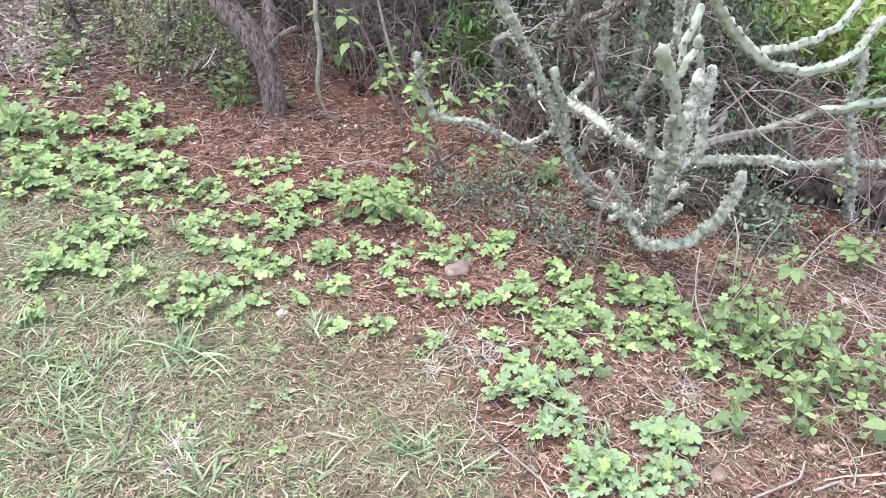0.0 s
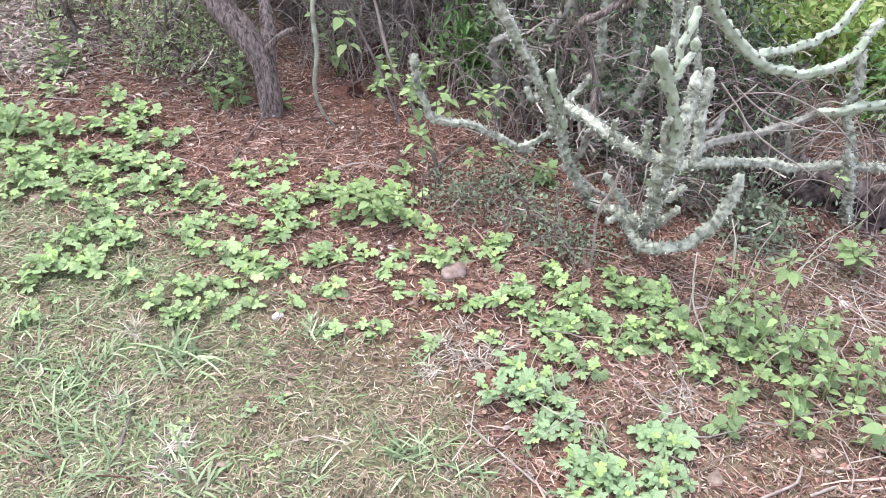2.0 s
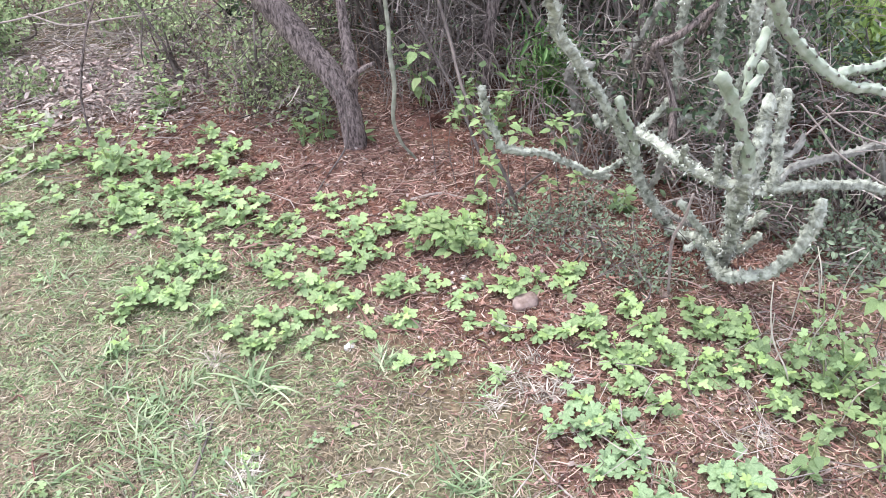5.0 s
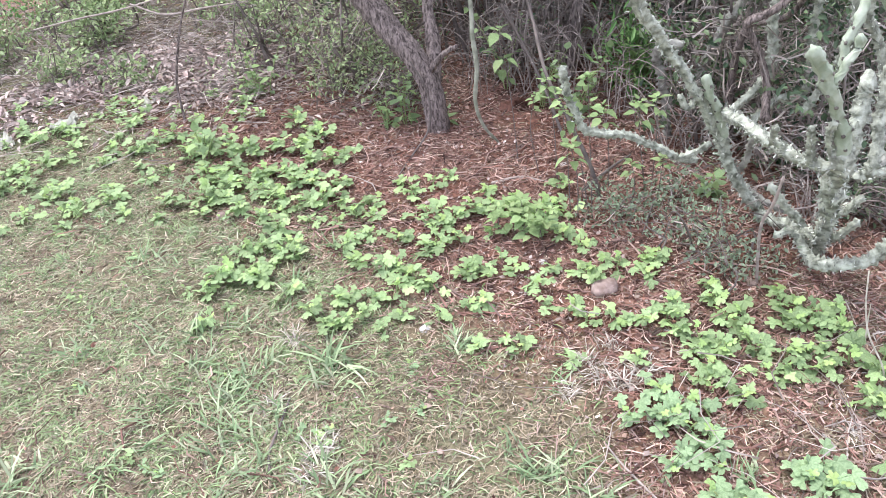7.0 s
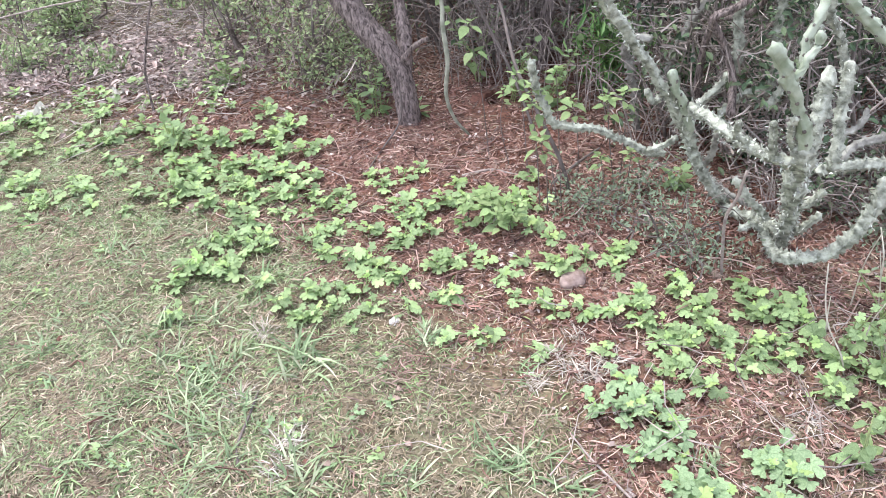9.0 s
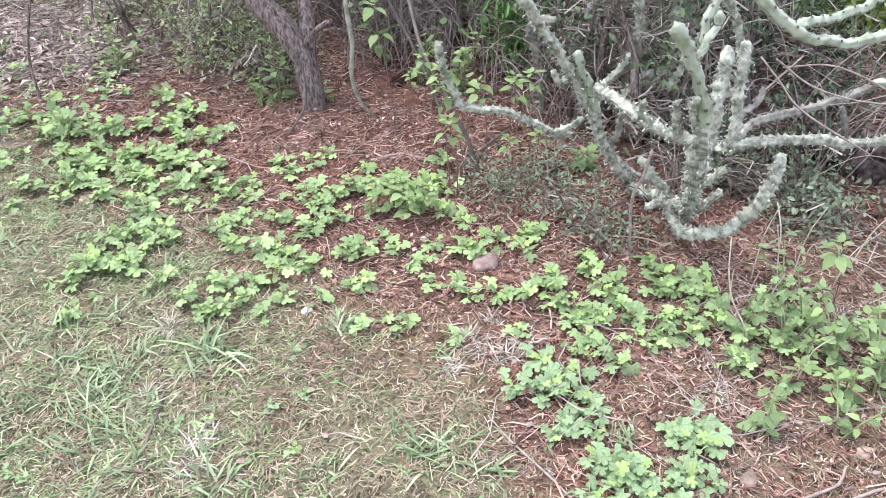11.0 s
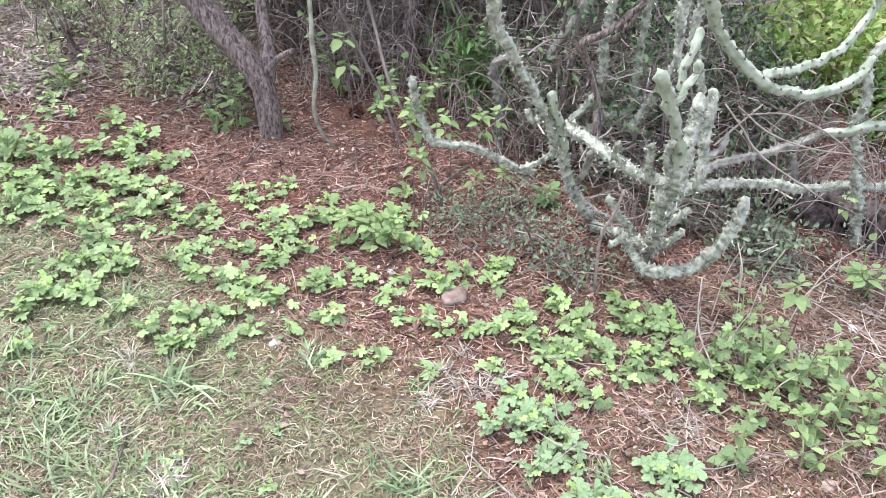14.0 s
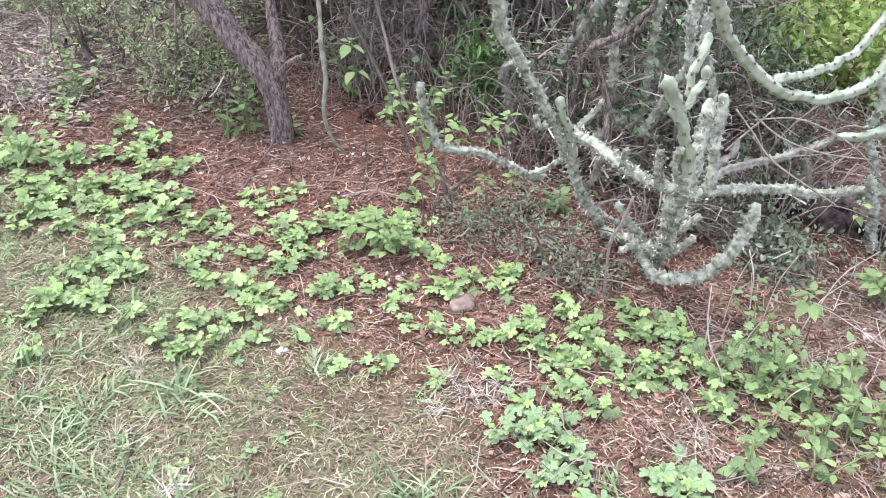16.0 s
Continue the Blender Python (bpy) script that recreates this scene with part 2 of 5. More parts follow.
    ob.data.materials.append(m)
    at = ob.data.attributes.new("lawn", "FLOAT", "POINT")
    d = lawn_edge(v[:, 0]) - v[:, 1]
    far_left = np.exp(-(((v[:, 0] + 3.4) / 1.3) ** 2 + ((v[:, 1] - 5.2) / 1.0) ** 2))
    at.data.foreach_set("value", np.maximum(np.clip(0.5 + d / 0.8, 0, 1), np.clip(1.6 * far_left + 0.62 * np.clip((v[:, 0] - 0.2) / 0.4, 0, 1) * np.clip((2.95 - v[:, 1]) / 0.3, 0, 1), 0, 1)))
    return tagged(ob, "red-brown dry soil turning to worn tan lawn", "ground", kind="structure")


build_ground()


# ---- makers of shapes ----
def smooth_path(points, step=0.03):
    """A smooth line through the points."""
    p = np.array(points, float)
    p = np.vstack([2 * p[0] - p[1], p, 2 * p[-1] - p[-2]])
    out = []
    for a, b, c, d in zip(p[:-3], p[1:-2], p[2:-1], p[3:]):
        k = max(2, int(np.linalg.norm(c - b) / step))
        for t in np.arange(k) / k:
            out.append(0.5 * (2 * b + (c - a) * t + (2 * a - 5 * b + 4 * c - d) * t * t + (3 * b - a - 3 * c + d) * t ** 3))
    out.append(p[-2])
    return np.array(out)


def frames(line):
    tan = np.gradient(line, axis=0)
    tan /= np.linalg.norm(tan, axis=1)[:, None] + 1e-9
    ref = np.array([0.31, 0.17, 0.93])
    side = np.cross(tan, ref)
    side /= np.linalg.norm(side, axis=1)[:, None] + 1e-9
    return tan, side, np.cross(side, tan)


def tube(points, radii, sides=8, step=0.03, lump=0.0, seed=0, lobes=0, lobe=0.0):
    """A tapered, lumpy tube with closed ends: verts, faces."""
    line = smooth_path(points, step)
    n = len(line)
    rad = np.interp(np.linspace(0, 1, n), np.linspace(0, 1, len(radii)), radii)
    tan, s, u = frames(line)
    a = np.arange(sides) * 2 * np.pi / sides
    rr = np.random.default_rng(seed)
    f = 1 + lump * rr.normal(0, 1, (n, sides))
    if lobes:
        f = f + lobe * np.cos(lobes * a)[None]
    ring = line[:, None] + (rad[:, None] * f)[..., None] * (np.cos(a)[None, :, None] * s[:, None] + np.sin(a)[None, :, None] * u[:, None])
    v = np.vstack([ring.reshape(-1, 3), line[:1] - tan[:1] * rad[0] * 0.5, line[-1:] + tan[-1:] * rad[-1] * 0.6])
    fa = []
    for i in range(n - 1):
        for j in range(sides):
            k = (j + 1) % sides
            fa.append((i * sides + j, i * sides + k, (i + 1) * sides + k, (i + 1) * sides + j))
    for j in range(sides):
        k = (j + 1) % sides
        fa.append((n * sides, k, j))
        fa.append((n * sides + 1, (n - 1) * sides + j, (n - 1) * sides + k))
    return v, fa


def joined(pieces):
    vs, fs, o = [], [], 0
    for v, f in pieces:
        vs.append(np.asarray(v))
        fs += [tuple(i + o for i in q) for q in f]
        o += len(v)
    return np.vstack(vs), fs


def blades(pos, height, width, lean, az, curl=0.6):
    """Narrow grass blades, three segments each, from arrays."""
    n = len(pos)
    d = np.stack([np.cos(az), np.sin(az), np.zeros(n)], -1)
    s = np.stack([-np.sin(az), np.cos(az), np.zeros(n)], -1)
    v = np.zeros((n, 7, 3))
    for k, t in enumerate((0.0, 0.4, 0.75)):
        th = lean + curl * t
        c = pos + d * (height * t * np.sin(th))[:, None] + np.array([0, 0, 1]) * (height * t * np.cos(th))[:, None]
        w = width * (0.8, 1.0, 0.65)[k] / 2
        v[:, 2 * k], v[:, 2 * k + 1] = c - s * w[:, None], c + s * w[:, None]
    th = lean + curl
    v[:, 6] = pos + d * (height * np.sin(th))[:, None] + np.array([0, 0, 1]) * (height * np.cos(th))[:, None]
    o = (np.arange(n) * 7)[:, None]
    quads = np.concatenate([o + [0, 1, 3, 2], o + [2, 3, 5, 4]]).tolist()
    tris = (o + [4, 5, 6]).tolist()
    return v.reshape(-1, 3), quads + tris


def straws(pos, length, width, az, bow, rise, tilt):
    """Flat bent ribbons lying about, two segments each, from arrays."""
    n = len(pos)
    d = np.stack([np.cos(az), np.sin(az), rise], -1)
    s = np.stack([-np.sin(az), np.cos(az), np.zeros(n)], -1)
    across = s * np.cos(tilt)[:, None] + np.array([0, 0, 1]) * np.sin(tilt)[:, None]
    v = np.zeros((n, 6, 3))
    for k, (t, w) in enumerate(((-0.5, 0.8), (0.05, 1.0), (0.5, 0.35))):
        c = pos + d * (length * t)[:, None] + s * (bow * length * (0.25 - t * t))[:, None]
        v[:, 2 * k], v[:, 2 * k + 1] = c - across * (width * w / 2)[:, None], c + across * (width * w / 2)[:, None]
    o = (np.arange(n) * 6)[:, None]
    return v.reshape(-1, 3), np.concatenate([o + [0, 1, 3, 2], o + [2, 3, 5, 4]]).tolist()


def chips(pos, size, tip, seed):
    """Flat broken flakes with five uneven corners, lying at all slants."""
    n = len(pos)
    r = np.random.default_rng(seed)
    nor = np.stack([r.normal(0, tip, n), r.normal(0, tip, n), np.ones(n)], -1)
    nor /= np.linalg.norm(nor, axis=1)[:, None]
    a = np.cross(nor, r.normal(0, 1, (n, 3)))
    a /= np.linalg.norm(a, axis=1)[:, None]
    b = np.cross(nor, a) * r.uniform(0.35, 0.85, n)[:, None]
    v = np.zeros((n, 5, 3))
    for k in range(5):
        t = k * 1.2566 + r.normal(0, 0.22, n)
        q = size * 0.5 * r.uniform(0.65, 1.2, n)
        v[:, k] = pos + a * (q * np.cos(t))[:, None] + b * (q * np.sin(t))[:, None] + nor * (r.normal(0, 0.12, n) * size)[:, None]
    return v.reshape(-1, 3), ((np.arange(n) * 5)[:, None] + np.arange(5)).tolist()


def curly(pos, length, radius, az, rise, bend, wob):
    """Thin three-sided twigs with two bends, three segments each, from arrays."""
    n = len(pos)
    d = np.stack([np.cos(az) * np.cos(rise), np.sin(az) * np.cos(rise), np.sin(rise)], -1)
    s = np.stack([-np.sin(az), np.cos(az), np.zeros(n)], -1)
    up = np.cross(d, s)
    v = np.zeros((n, 12, 3))
    for k, t in enumerate((-0.5, -0.18, 0.17, 0.5)):
        c = pos + d * (length * t)[:, None] + (s + 0.35 * up) * (bend * length * (0.25 - t * t) + wob * length * (0, 0.09, -0.09, 0)[k])[:, None]
        for j in range(3):
            r = radius * (1.0 - 0.55 * (t + 0.5))
            v[:, 3 * k + j] = c + s * (r * np.cos(j * 2.0944))[:, None] + up * (r * np.sin(j * 2.0944))[:, None]
    o = (np.arange(n) * 12)[:, None]
    q = [o + [3 * k + j, 3 * k + (j + 1) % 3, 3 * k + 3 + (j + 1) % 3, 3 * k + 3 + j] for k in range(3) for j in range(3)]
    return v.reshape(-1, 3), np.concatenate(q).tolist()


def leaves(pos, way, size, wide, fold=0.25, seed=1):
    """Small pointed leaves folded along the rib: pos, direction, length arrays."""
    n = len(pos)
    r = np.random.default_rng(seed)
    way = way / (np.linalg.norm(way, axis=1)[:, None] + 1e-9)
    side = np.cross(way, r.normal(0, 0.45, (n, 3)) + [0, 0, 1])
    side /= np.linalg.norm(side, axis=1)[:, None] + 1e-9
    nor = np.cross(side, way)
    L = size[:, None]
    W = (size * wide)[:, None] / 2
    v = np.zeros((n, 8, 3))
    v[:, 0] = pos
    for k, (t, w) in enumerate(((0.33, 0.9), (0.7, 0.8))):
        c = pos + way * L * t
        v[:, 1 + 3 * k] = c - side * W * w + nor * W * fold
        v[:, 2 + 3 * k] = c - nor * L * 0.02
        v[:, 3 + 3 * k] = c + side * W * w + nor * W * fold
    v[:, 7] = pos + way * L - nor * L * 0.12
    o = (np.arange(n) * 8)[:, None]
    f = [o + t for t in ([0, 2, 1], [0, 3, 2], [4, 5, 7], [5, 6, 7])]
    q = [o + t for t in ([1, 2, 5, 4], [2, 3, 6, 5])]
    return v.reshape(-1, 3), np.concatenate(f).tolist() + np.concatenate(q).tolist()


def leaf_shape(kind, seed):
    """One larger leaf blade along +y, length 1: verts, faces."""
    r = np.random.default_rng(seed)
    us = [0.0, 0.15, 0.4, 0.65, 0.85, 0.96, 1.0]
    v, f = [], []
    for u in us:
        if kind == "round":
            w = 0.36 * (u ** 0.65) * max(0.0, 1 - u ** 7) ** 0.5
        elif kind == "narrow":
            w = 0.13 * math.sin(math.pi * min(1, u ** 0.8)) ** 0.8 if 0 < u < 1 else 0
        else:
            w = 0.36 * math.sin(math.pi * u ** 0.62) ** 0.9 if 0 < u < 1 else 0
        w = max(w, 0.012)
        z = -0.16 * u * u + 0.03 * r.normal()
        for c in (-1, 0, 1):
            v.append((c * w, u, z + 0.22 * abs(c) * w + 0.012 * r.normal()))
    for i in range(len(us) - 1):
        for j in range(2):
            a = i * 3 + j
            f.append((a, a + 1, a + 4, a + 3))
    return np.array(v), f


def turn_of(az, pitch, roll=0.0):
    """Turn +y to the azimuth and rise by the pitch."""
    return np.array((Matrix.Rotation(az - math.pi / 2, 3, "Z") @ Matrix.Rotation(pitch, 3, "X") @ Matrix.Rotation(roll, 3, "Y")))


# ---- lawn, straw and litter ----
def scatter(n, x0, x1, y0, y1, keep, seed, inner=True):
    r = np.random.default_rng(seed)
    p = np.stack([r.uniform(x0, x1, n), r.uniform(y0, y1, n)], -1)
    k = r.random(n) < keep(p[:, 0], p[:, 1])
    room = np.minimum(p[:, 0] + 1.5 + 0.88 * (p[:, 1] - 1.6), 1.4 + 0.48 * (p[:, 1] - 1.6) - p[:, 0])
    room = np.minimum(room, p[:, 1] - 1.45)
    dense = np.clip(1 + room / 0.5, 0, 1)
    k &= r.random(n) < (dense if inner else 1 - dense)
    p = p[k]
    return np.c_[p, ground_z(p[:, 0], p[:, 1])], r


def green_share(x, y):
    d = lawn_edge(x) - y
    inside = np.clip(0.5 + d / 0.5, 0, 1)
    left = np.clip(0.25 + 0.8 * (-x - 0.2) / 0.65, 0.14, 1)
    patch = np.clip(0.66 + 0.9 * waves(x, y, 11, 0.34), 0.18, 1)
    return inside * left * patch


def build_lawn():
    p, r = scatter(660000, -4.6, 1.5, 0.9, 4.8, green_share, 21)
    n = len(p)
    v, f = blades(p, r.uniform(0.02, 0.065, n), r.uniform(0.0022, 0.0054, n), r.uniform(0.6, 1.4, n), r.uniform(0, 6.283, n), 1.0)
    tagged(add_mesh("lawn_grass", v, f, GRASS), "short green grass over the worn lawn", "grass", kind="stuff")

    def dry(x, y):
        d = lawn_edge(x) - y
        side = 0.5 * np.clip((x - 0.1) / 0.5, 0, 1) * np.clip((3.1 - y) / 0.4, 0, 1)
        return np.maximum(np.clip(0.55 + d / 0.5, 0.08, 1), side) * np.clip(0.72 + 0.4 * waves(x, y, 12, 0.3), 0.3, 1)

    p, r = scatter(360000, -4.6, 1.9, 0.9, 4.8, dry, 22)
    n = len(p)
    p[:, 2] += 0.003
    p[:, 2] += r.uniform(0, 0.008, n)
    v, f = straws(p, 0.012 + 0.042 * r.random(n) ** 1.5, r.uniform(0.0018, 0.0040, n), r.uniform(0, 6.283, n), r.normal(0, 0.9, n), r.normal(0.03, 0.14, n), r.normal(0, 0.5, n))
    tagged(add_mesh("dry_grass", v, f, STRAW), "dry straw-coloured grass lying on the soil", "dry grass", kind="stuff")


def build_outer_grass():
    def some(x, y):
        return np.exp(-((x + 0.5) ** 2 + (y - 2) ** 2) / 22) * np.clip(0.55 + 0.7 * waves(x, y, 14, 1.3), 0.1, 1)

    p, r = scatter(80000, -8, 7, -4, 9, some, 41, False)
    n = len(p)
    v, f = blades(p, r.uniform(0.04, 0.11, n), r.uniform(0.003, 0.007, n), r.uniform(0.5, 1.4, n), r.uniform(0, 6.283, n), 0.6)
    tagged(add_mesh("outer_grass", v, f, GRASS), "thin grass spreading over the open ground", "grass", kind="stuff")


build_outer_grass()


def red_share(x, y):
    d = y - lawn_edge(x)
    bare = 1 - 0.92 * np.exp(-((x - HOLE[0] - 0.02) ** 2 / 0.02 + (y - HOLE[1] + 0.1) ** 2 / 0.016))
    return np.clip(0.5 + d / 0.5, 0.05, 1) * bare * np.clip((x + 2.6) / 0.7, 0.25, 1)


def build_litter():
    p, r = scatter(20000, -3.5, 3.2, 0.9, 5.6, red_share, 31)
    n = len(p)
    p[:, 2] += r.uniform(0.003, 0.012, n)
    v, f = curly(p, 0.03 + 0.17 * r.random(n) ** 1.6, 0.0014 + 0.003 * r.random(n) ** 2, r.uniform(0, 6.283, n), r.normal(0.02, 0.1, n), r.normal(0, 0.7, n), r.normal(0, 0.9, n))
    tagged(add_mesh("twig_litter", v, f, TWIG), "reddish-brown fallen twigs and stalks on the soil", "twigs", kind="stuff")
    p, r = scatter(115000, -3.2, 3.2, 0.9, 5.6, red_share, 39)
    n = len(p)
    p[:, 2] += r.uniform(0.002, 0.012, n)
    v, f = straws(p, 0.015 + 0.055 * r.random(n) ** 1.6, r.uniform(0.0026, 0.0058, n), r.uniform(0, 6.283, n), r.normal(0, 0.9, n), r.normal(0.02, 0.12, n), r.normal(0, 0.4, n))
    tagged(add_mesh("stalk_litter", v, f, TWIG), "short bent dead stalks matted on red soil", "dead stalks", kind="stuff")
    p, r = scatter(95000, -3.2, 3.2, 0.9, 5.6, red_share, 32)
    n = len(p)
    p[:, 2] += r.uniform(0.001, 0.007, n)
    v, f = chips(p, 0.008 + 0.02 * r.random(n) ** 1.8, 0.5, 33)
    tagged(add_mesh("leaf_litter", v, f, FLAKE), "brown crumbled leaf litter on red soil", "leaf litter", kind="stuff")

    p, r = scatter(15000, -3.2, 3.2, 0.9, 5.6, red_share, 37)
    n = len(p)
    p[:, 2] += 0.009
    v, f = chips(p, 0.008 + 0.016 * r.random(n) ** 2, 0.4, 38)
    tagged(add_mesh("pale_chips", v, f, PALE_FLAKE), "pale dry leaf chips scattered on red soil", "leaf litter", kind="stuff")

    def pale(x, y):
        return 1.6 * np.exp(-(((x + 2.55) / 0.55) ** 2 + ((y - 4.75) / 0.28) ** 2)) + np.exp(-(((x + 3.1) / 0.3) ** 2 + ((y - 4.35) / 0.16) ** 2)) + np.exp(-(((x + 3.3) / 0.3) ** 2 + ((y - 3.95) / 0.14) ** 2)) + 0.55 * np.exp(-(((x + 2.1) / 0.35) ** 2 + ((y - 4.4) / 0.25) ** 2)) + 0.02

    p, r = scatter(52000, -4.6, -1.0, 3.7, 6.2, pale, 34)
    n = len(p)
    p[:, 2] += r.uniform(0, 0.05, n)
    w = np.stack([r.normal(0, 1, n), r.normal(0, 1, n), r.normal(0, 0.25, n)], -1)
    v, f = leaves(p, w, 0.014 + 0.06 * r.random(n) ** 2.0, 0.42, 0.7, 35)
    tagged(add_mesh("dead_leaf_heap", v, f, PALE_FLAKE), "heap of pale grey-brown dead leaves", "dead leaves", kind="stuff")

    def grey(x, y):
        a = np.exp(-(((x + 2.9) / 1.7) ** 2 + ((y - 5.4) / 1.0) ** 2))
        b = 0.75 * np.exp(-(((x - 1.65) / 0.35) ** 2 + ((y - 2.5) / 0.4) ** 2))
        c = 0.8 * np.exp(-(((x + 2.05) / 0.35) ** 2 + ((y - 4.4) / 0.3) ** 2))
        e = 0.16 * np.exp(-(((x - 0.75) / 0.6) ** 2 + ((y - 2.1) / 0.35) ** 2))
        return a + b + c + e

    p, r = scatter(48000, -5.6, 3.2, 1.8, 7.2, grey, 36)
    n = len(p)
    p[:, 2] += r.uniform(0.005, 0.06, n)
    v, f = curly(p, r.uniform(0.05, 0.3, n), r.uniform(0.001, 0.003, n), r.uniform(0, 6.283, n), r.normal(0.04, 0.14, n), r.normal(0, 0.7, n), r.normal(0, 0.8, n))
    tagged(add_mesh("brushwood", v, f, PALE_TWIG), "grey dry brushwood and straw on the ground", "brushwood", kind="stuff")


build_lawn()
build_litter()


def twig_heap(x, y, reach, n, seed):
    """A small raked heap of reddish twig ends on the lawn."""
    r = np.random.default_rng(seed)
    p = np.c_[r.normal(x, reach, n), r.normal(y, reach, n), r.uniform(0.002, 0.02, n)]
    p[:, 2] += ground_z(p[:, 0], p[:, 1])
    v, f = curly(p, r.uniform(0.03, 0.08, n), r.uniform(0.0012, 0.0022, n), r.uniform(0, 6.283, n), r.normal(0.05, 0.15, n), r.normal(0, 0.4, n), r.normal(0, 0.5, n))
    return tagged(add_mesh("twig_heap", v, f, REDHEAP), "small heap of reddish twig ends on the lawn", "twigs", kind="stuff")


for k, (x, y, reach, n) in enumerate([(-0.37, 2.24, 0.035, 50), (-0.30, 2.25, 0.05, 24), (0.20, 1.96, 0.06, 36), (-0.03, 2.02, 0.03, 20)]):
    twig_heap(x, y, reach, n, 730 + k)


def grass_tuft(x, y, size, mat, label, count, seed, thin=1.0):
    r = np.random.default_rng(seed)
    root = tagged(base("grass_tuft", x, y), label, "grass", "grass tufts")
    for k in range(count):
        n = 1
        v, f = blades(np.zeros((n, 3)) + np.r_[r.normal(0, size * 0.3, 2), 0], np.array([size * r.uniform(0.6, 1.25)]), np.array([thin * r.uniform(0.003, 0.008)]), np.array([r.uniform(0.5, 1.25)]), np.array([r.uniform(0, 6.283)]), r.uniform(0.1, 0.9))
        add_mesh("blade", v, f, mat, root)
    return root


for k, (x, y, s) in enumerate([(-0.68, 2.27, 0.13), (-0.99, 2.10, 0.1), (-0.78, 2.10, 0.11), (-0.04, 1.92, 0.09), (-0.31, 2.38, 0.07), (0.02, 1.94, 0.09), (-1.06, 2.44, 0.09), (-0.27, 1.86, 0.07), (-0.88, 1.98, 0.1), (0.47, 1.97, 0.06), (0.13, 1.85, 0.08), (-1.13, 2.23, 0.09)]):
    grass_tuft(x, y, s, GRASS_BLADE, "green tuft of spreading grass on the lawn", 30, 100 + k)
grass_tuft(-0.68, 2.24, 0.125, GRASS_BLADE, "wide-bladed pale green grass tuft spreading flat", 30, 150, 1.35)
for k, (x, y, s) in enumerate([(-0.94, 2.25, 0.09), (-0.97, 2.07, 0.1), (-1.22, 2.37, 0.08), (-0.76, 1.85, 0.09), (-0.92, 1.90, 0.1), (-1.20, 1.85, 0.1), (-1.44, 1.68, 0.11), (-1.59, 2.25, 0.1), (-0.95, 2.20, 0.09), (-0.54, 1.80, 0.1), (-1.62, 2.77, 0.1), (-0.33, 2.39, 0.07)]):
    grass_tuft(x, y, s, GRASS_BLADE, "bright green tuft of lawn grass", 30, 160 + k)
for k, (x, y, s) in enumerate([(0.11, 2.31, 0.11), (0.06, 2.36, 0.08), (0.17, 2.27, 0.1), (0.02, 2.23, 0.08), (0.22, 2.33, 0.09), (0.13, 2.42, 0.08), (-0.61, 1.95, 0.1), (-0.83, 2.10, 0.09), (-0.87, 2.39, 0.09), (0.72, 2.14, 0.08), (-0.62, 1.85, 0.1), (0.99, 2.38, 0.14), (1.15, 2.39, 0.14)]):
    grass_tuft(x, y, s * 0.62, STRAW_BLADE, "dry bleached tuft of dead grass stalks", 60, 200 + k, 0.52)


for k in range(56):
    y = RNG.uniform(1.7, 3.6)
    x = RNG.uniform(-1.35 - 0.85 * (y - 1.6), 0.25)
    if y < lawn_edge(x) - 0.03 and (x < -0.4 or k % 3 == 0):
        grass_tuft(x, y, RNG.uniform(0.05, 0.10), GRASS_BLADE, "small green tuft of lawn grass", 16, 900 + k)


def fallen_twigs():
    """Crooked single twigs that lie on the litter, from eight shapes."""
    r = np.random.default_rng(77)
    for group, (mat, label, count) in enumerate(((REDTWIG, "crooked reddish-brown fallen twig on the soil", 170), (DEADWOOD, "grey dry fallen twig in the brush", 110))):
        shapes = []
        for q in range(8):
            n = 6
            p = np.c_[np.linspace(-0.5, 0.5, n), np.cumsum(r.normal(0, 0.07, n)), np.abs(r.normal(0, 0.012, n)) + 0.012] * r.uniform(0.14, 0.38)
            rad = r.uniform(0.0014, 0.0034)
            v, f = tube(p, (rad, rad, rad * 0.5), 5, 0.03, 0.05, 60 + q)
            me = bpy.data.meshes.new("fallen_twig")
            me.from_pydata(v.tolist(), [], f)
            me.materials.append(mat)
            shapes.append(me)
        made = 0
        while made < count:
            if group == 0:
                y = r.uniform(2.1, 4.7)
                x = r.uniform(-1.7, 1.2)
                if y < lawn_edge(x) - 0.1:
                    continue
            elif made % 3:
                x, y = r.normal(-2.3, 0.75), r.normal(4.85, 0.4)
            else:
                x, y = r.normal(1.45, 0.3), r.normal(2.7, 0.3)
            ob = new("fallen_twig", shapes[r.integers(0, 8)])
            ob.location, ob.rotation_euler = (x, y, float(ground_z(x, y)) + 0.003), (r.normal(0, 0.05), r.normal(0, 0.05), r.uniform(0, 6.283))
            tagged(ob, label, "twig", "fallen twigs")
            made += 1


fallen_twigs()


# ---- trees ----
def tree(x0, stems, label):
    root = tagged(base("tree", *x0), label, "tree")
    o = np.array(root.location)
    for k, (name, pts, radii) in enumerate(stems):
        v, f = tube(np.array(pts) - o, radii, 16, 0.015, 0.05, 40 + k, 5, 0.06)
        add_mesh(name, v, f, BARK, root, smooth=True)
    return root


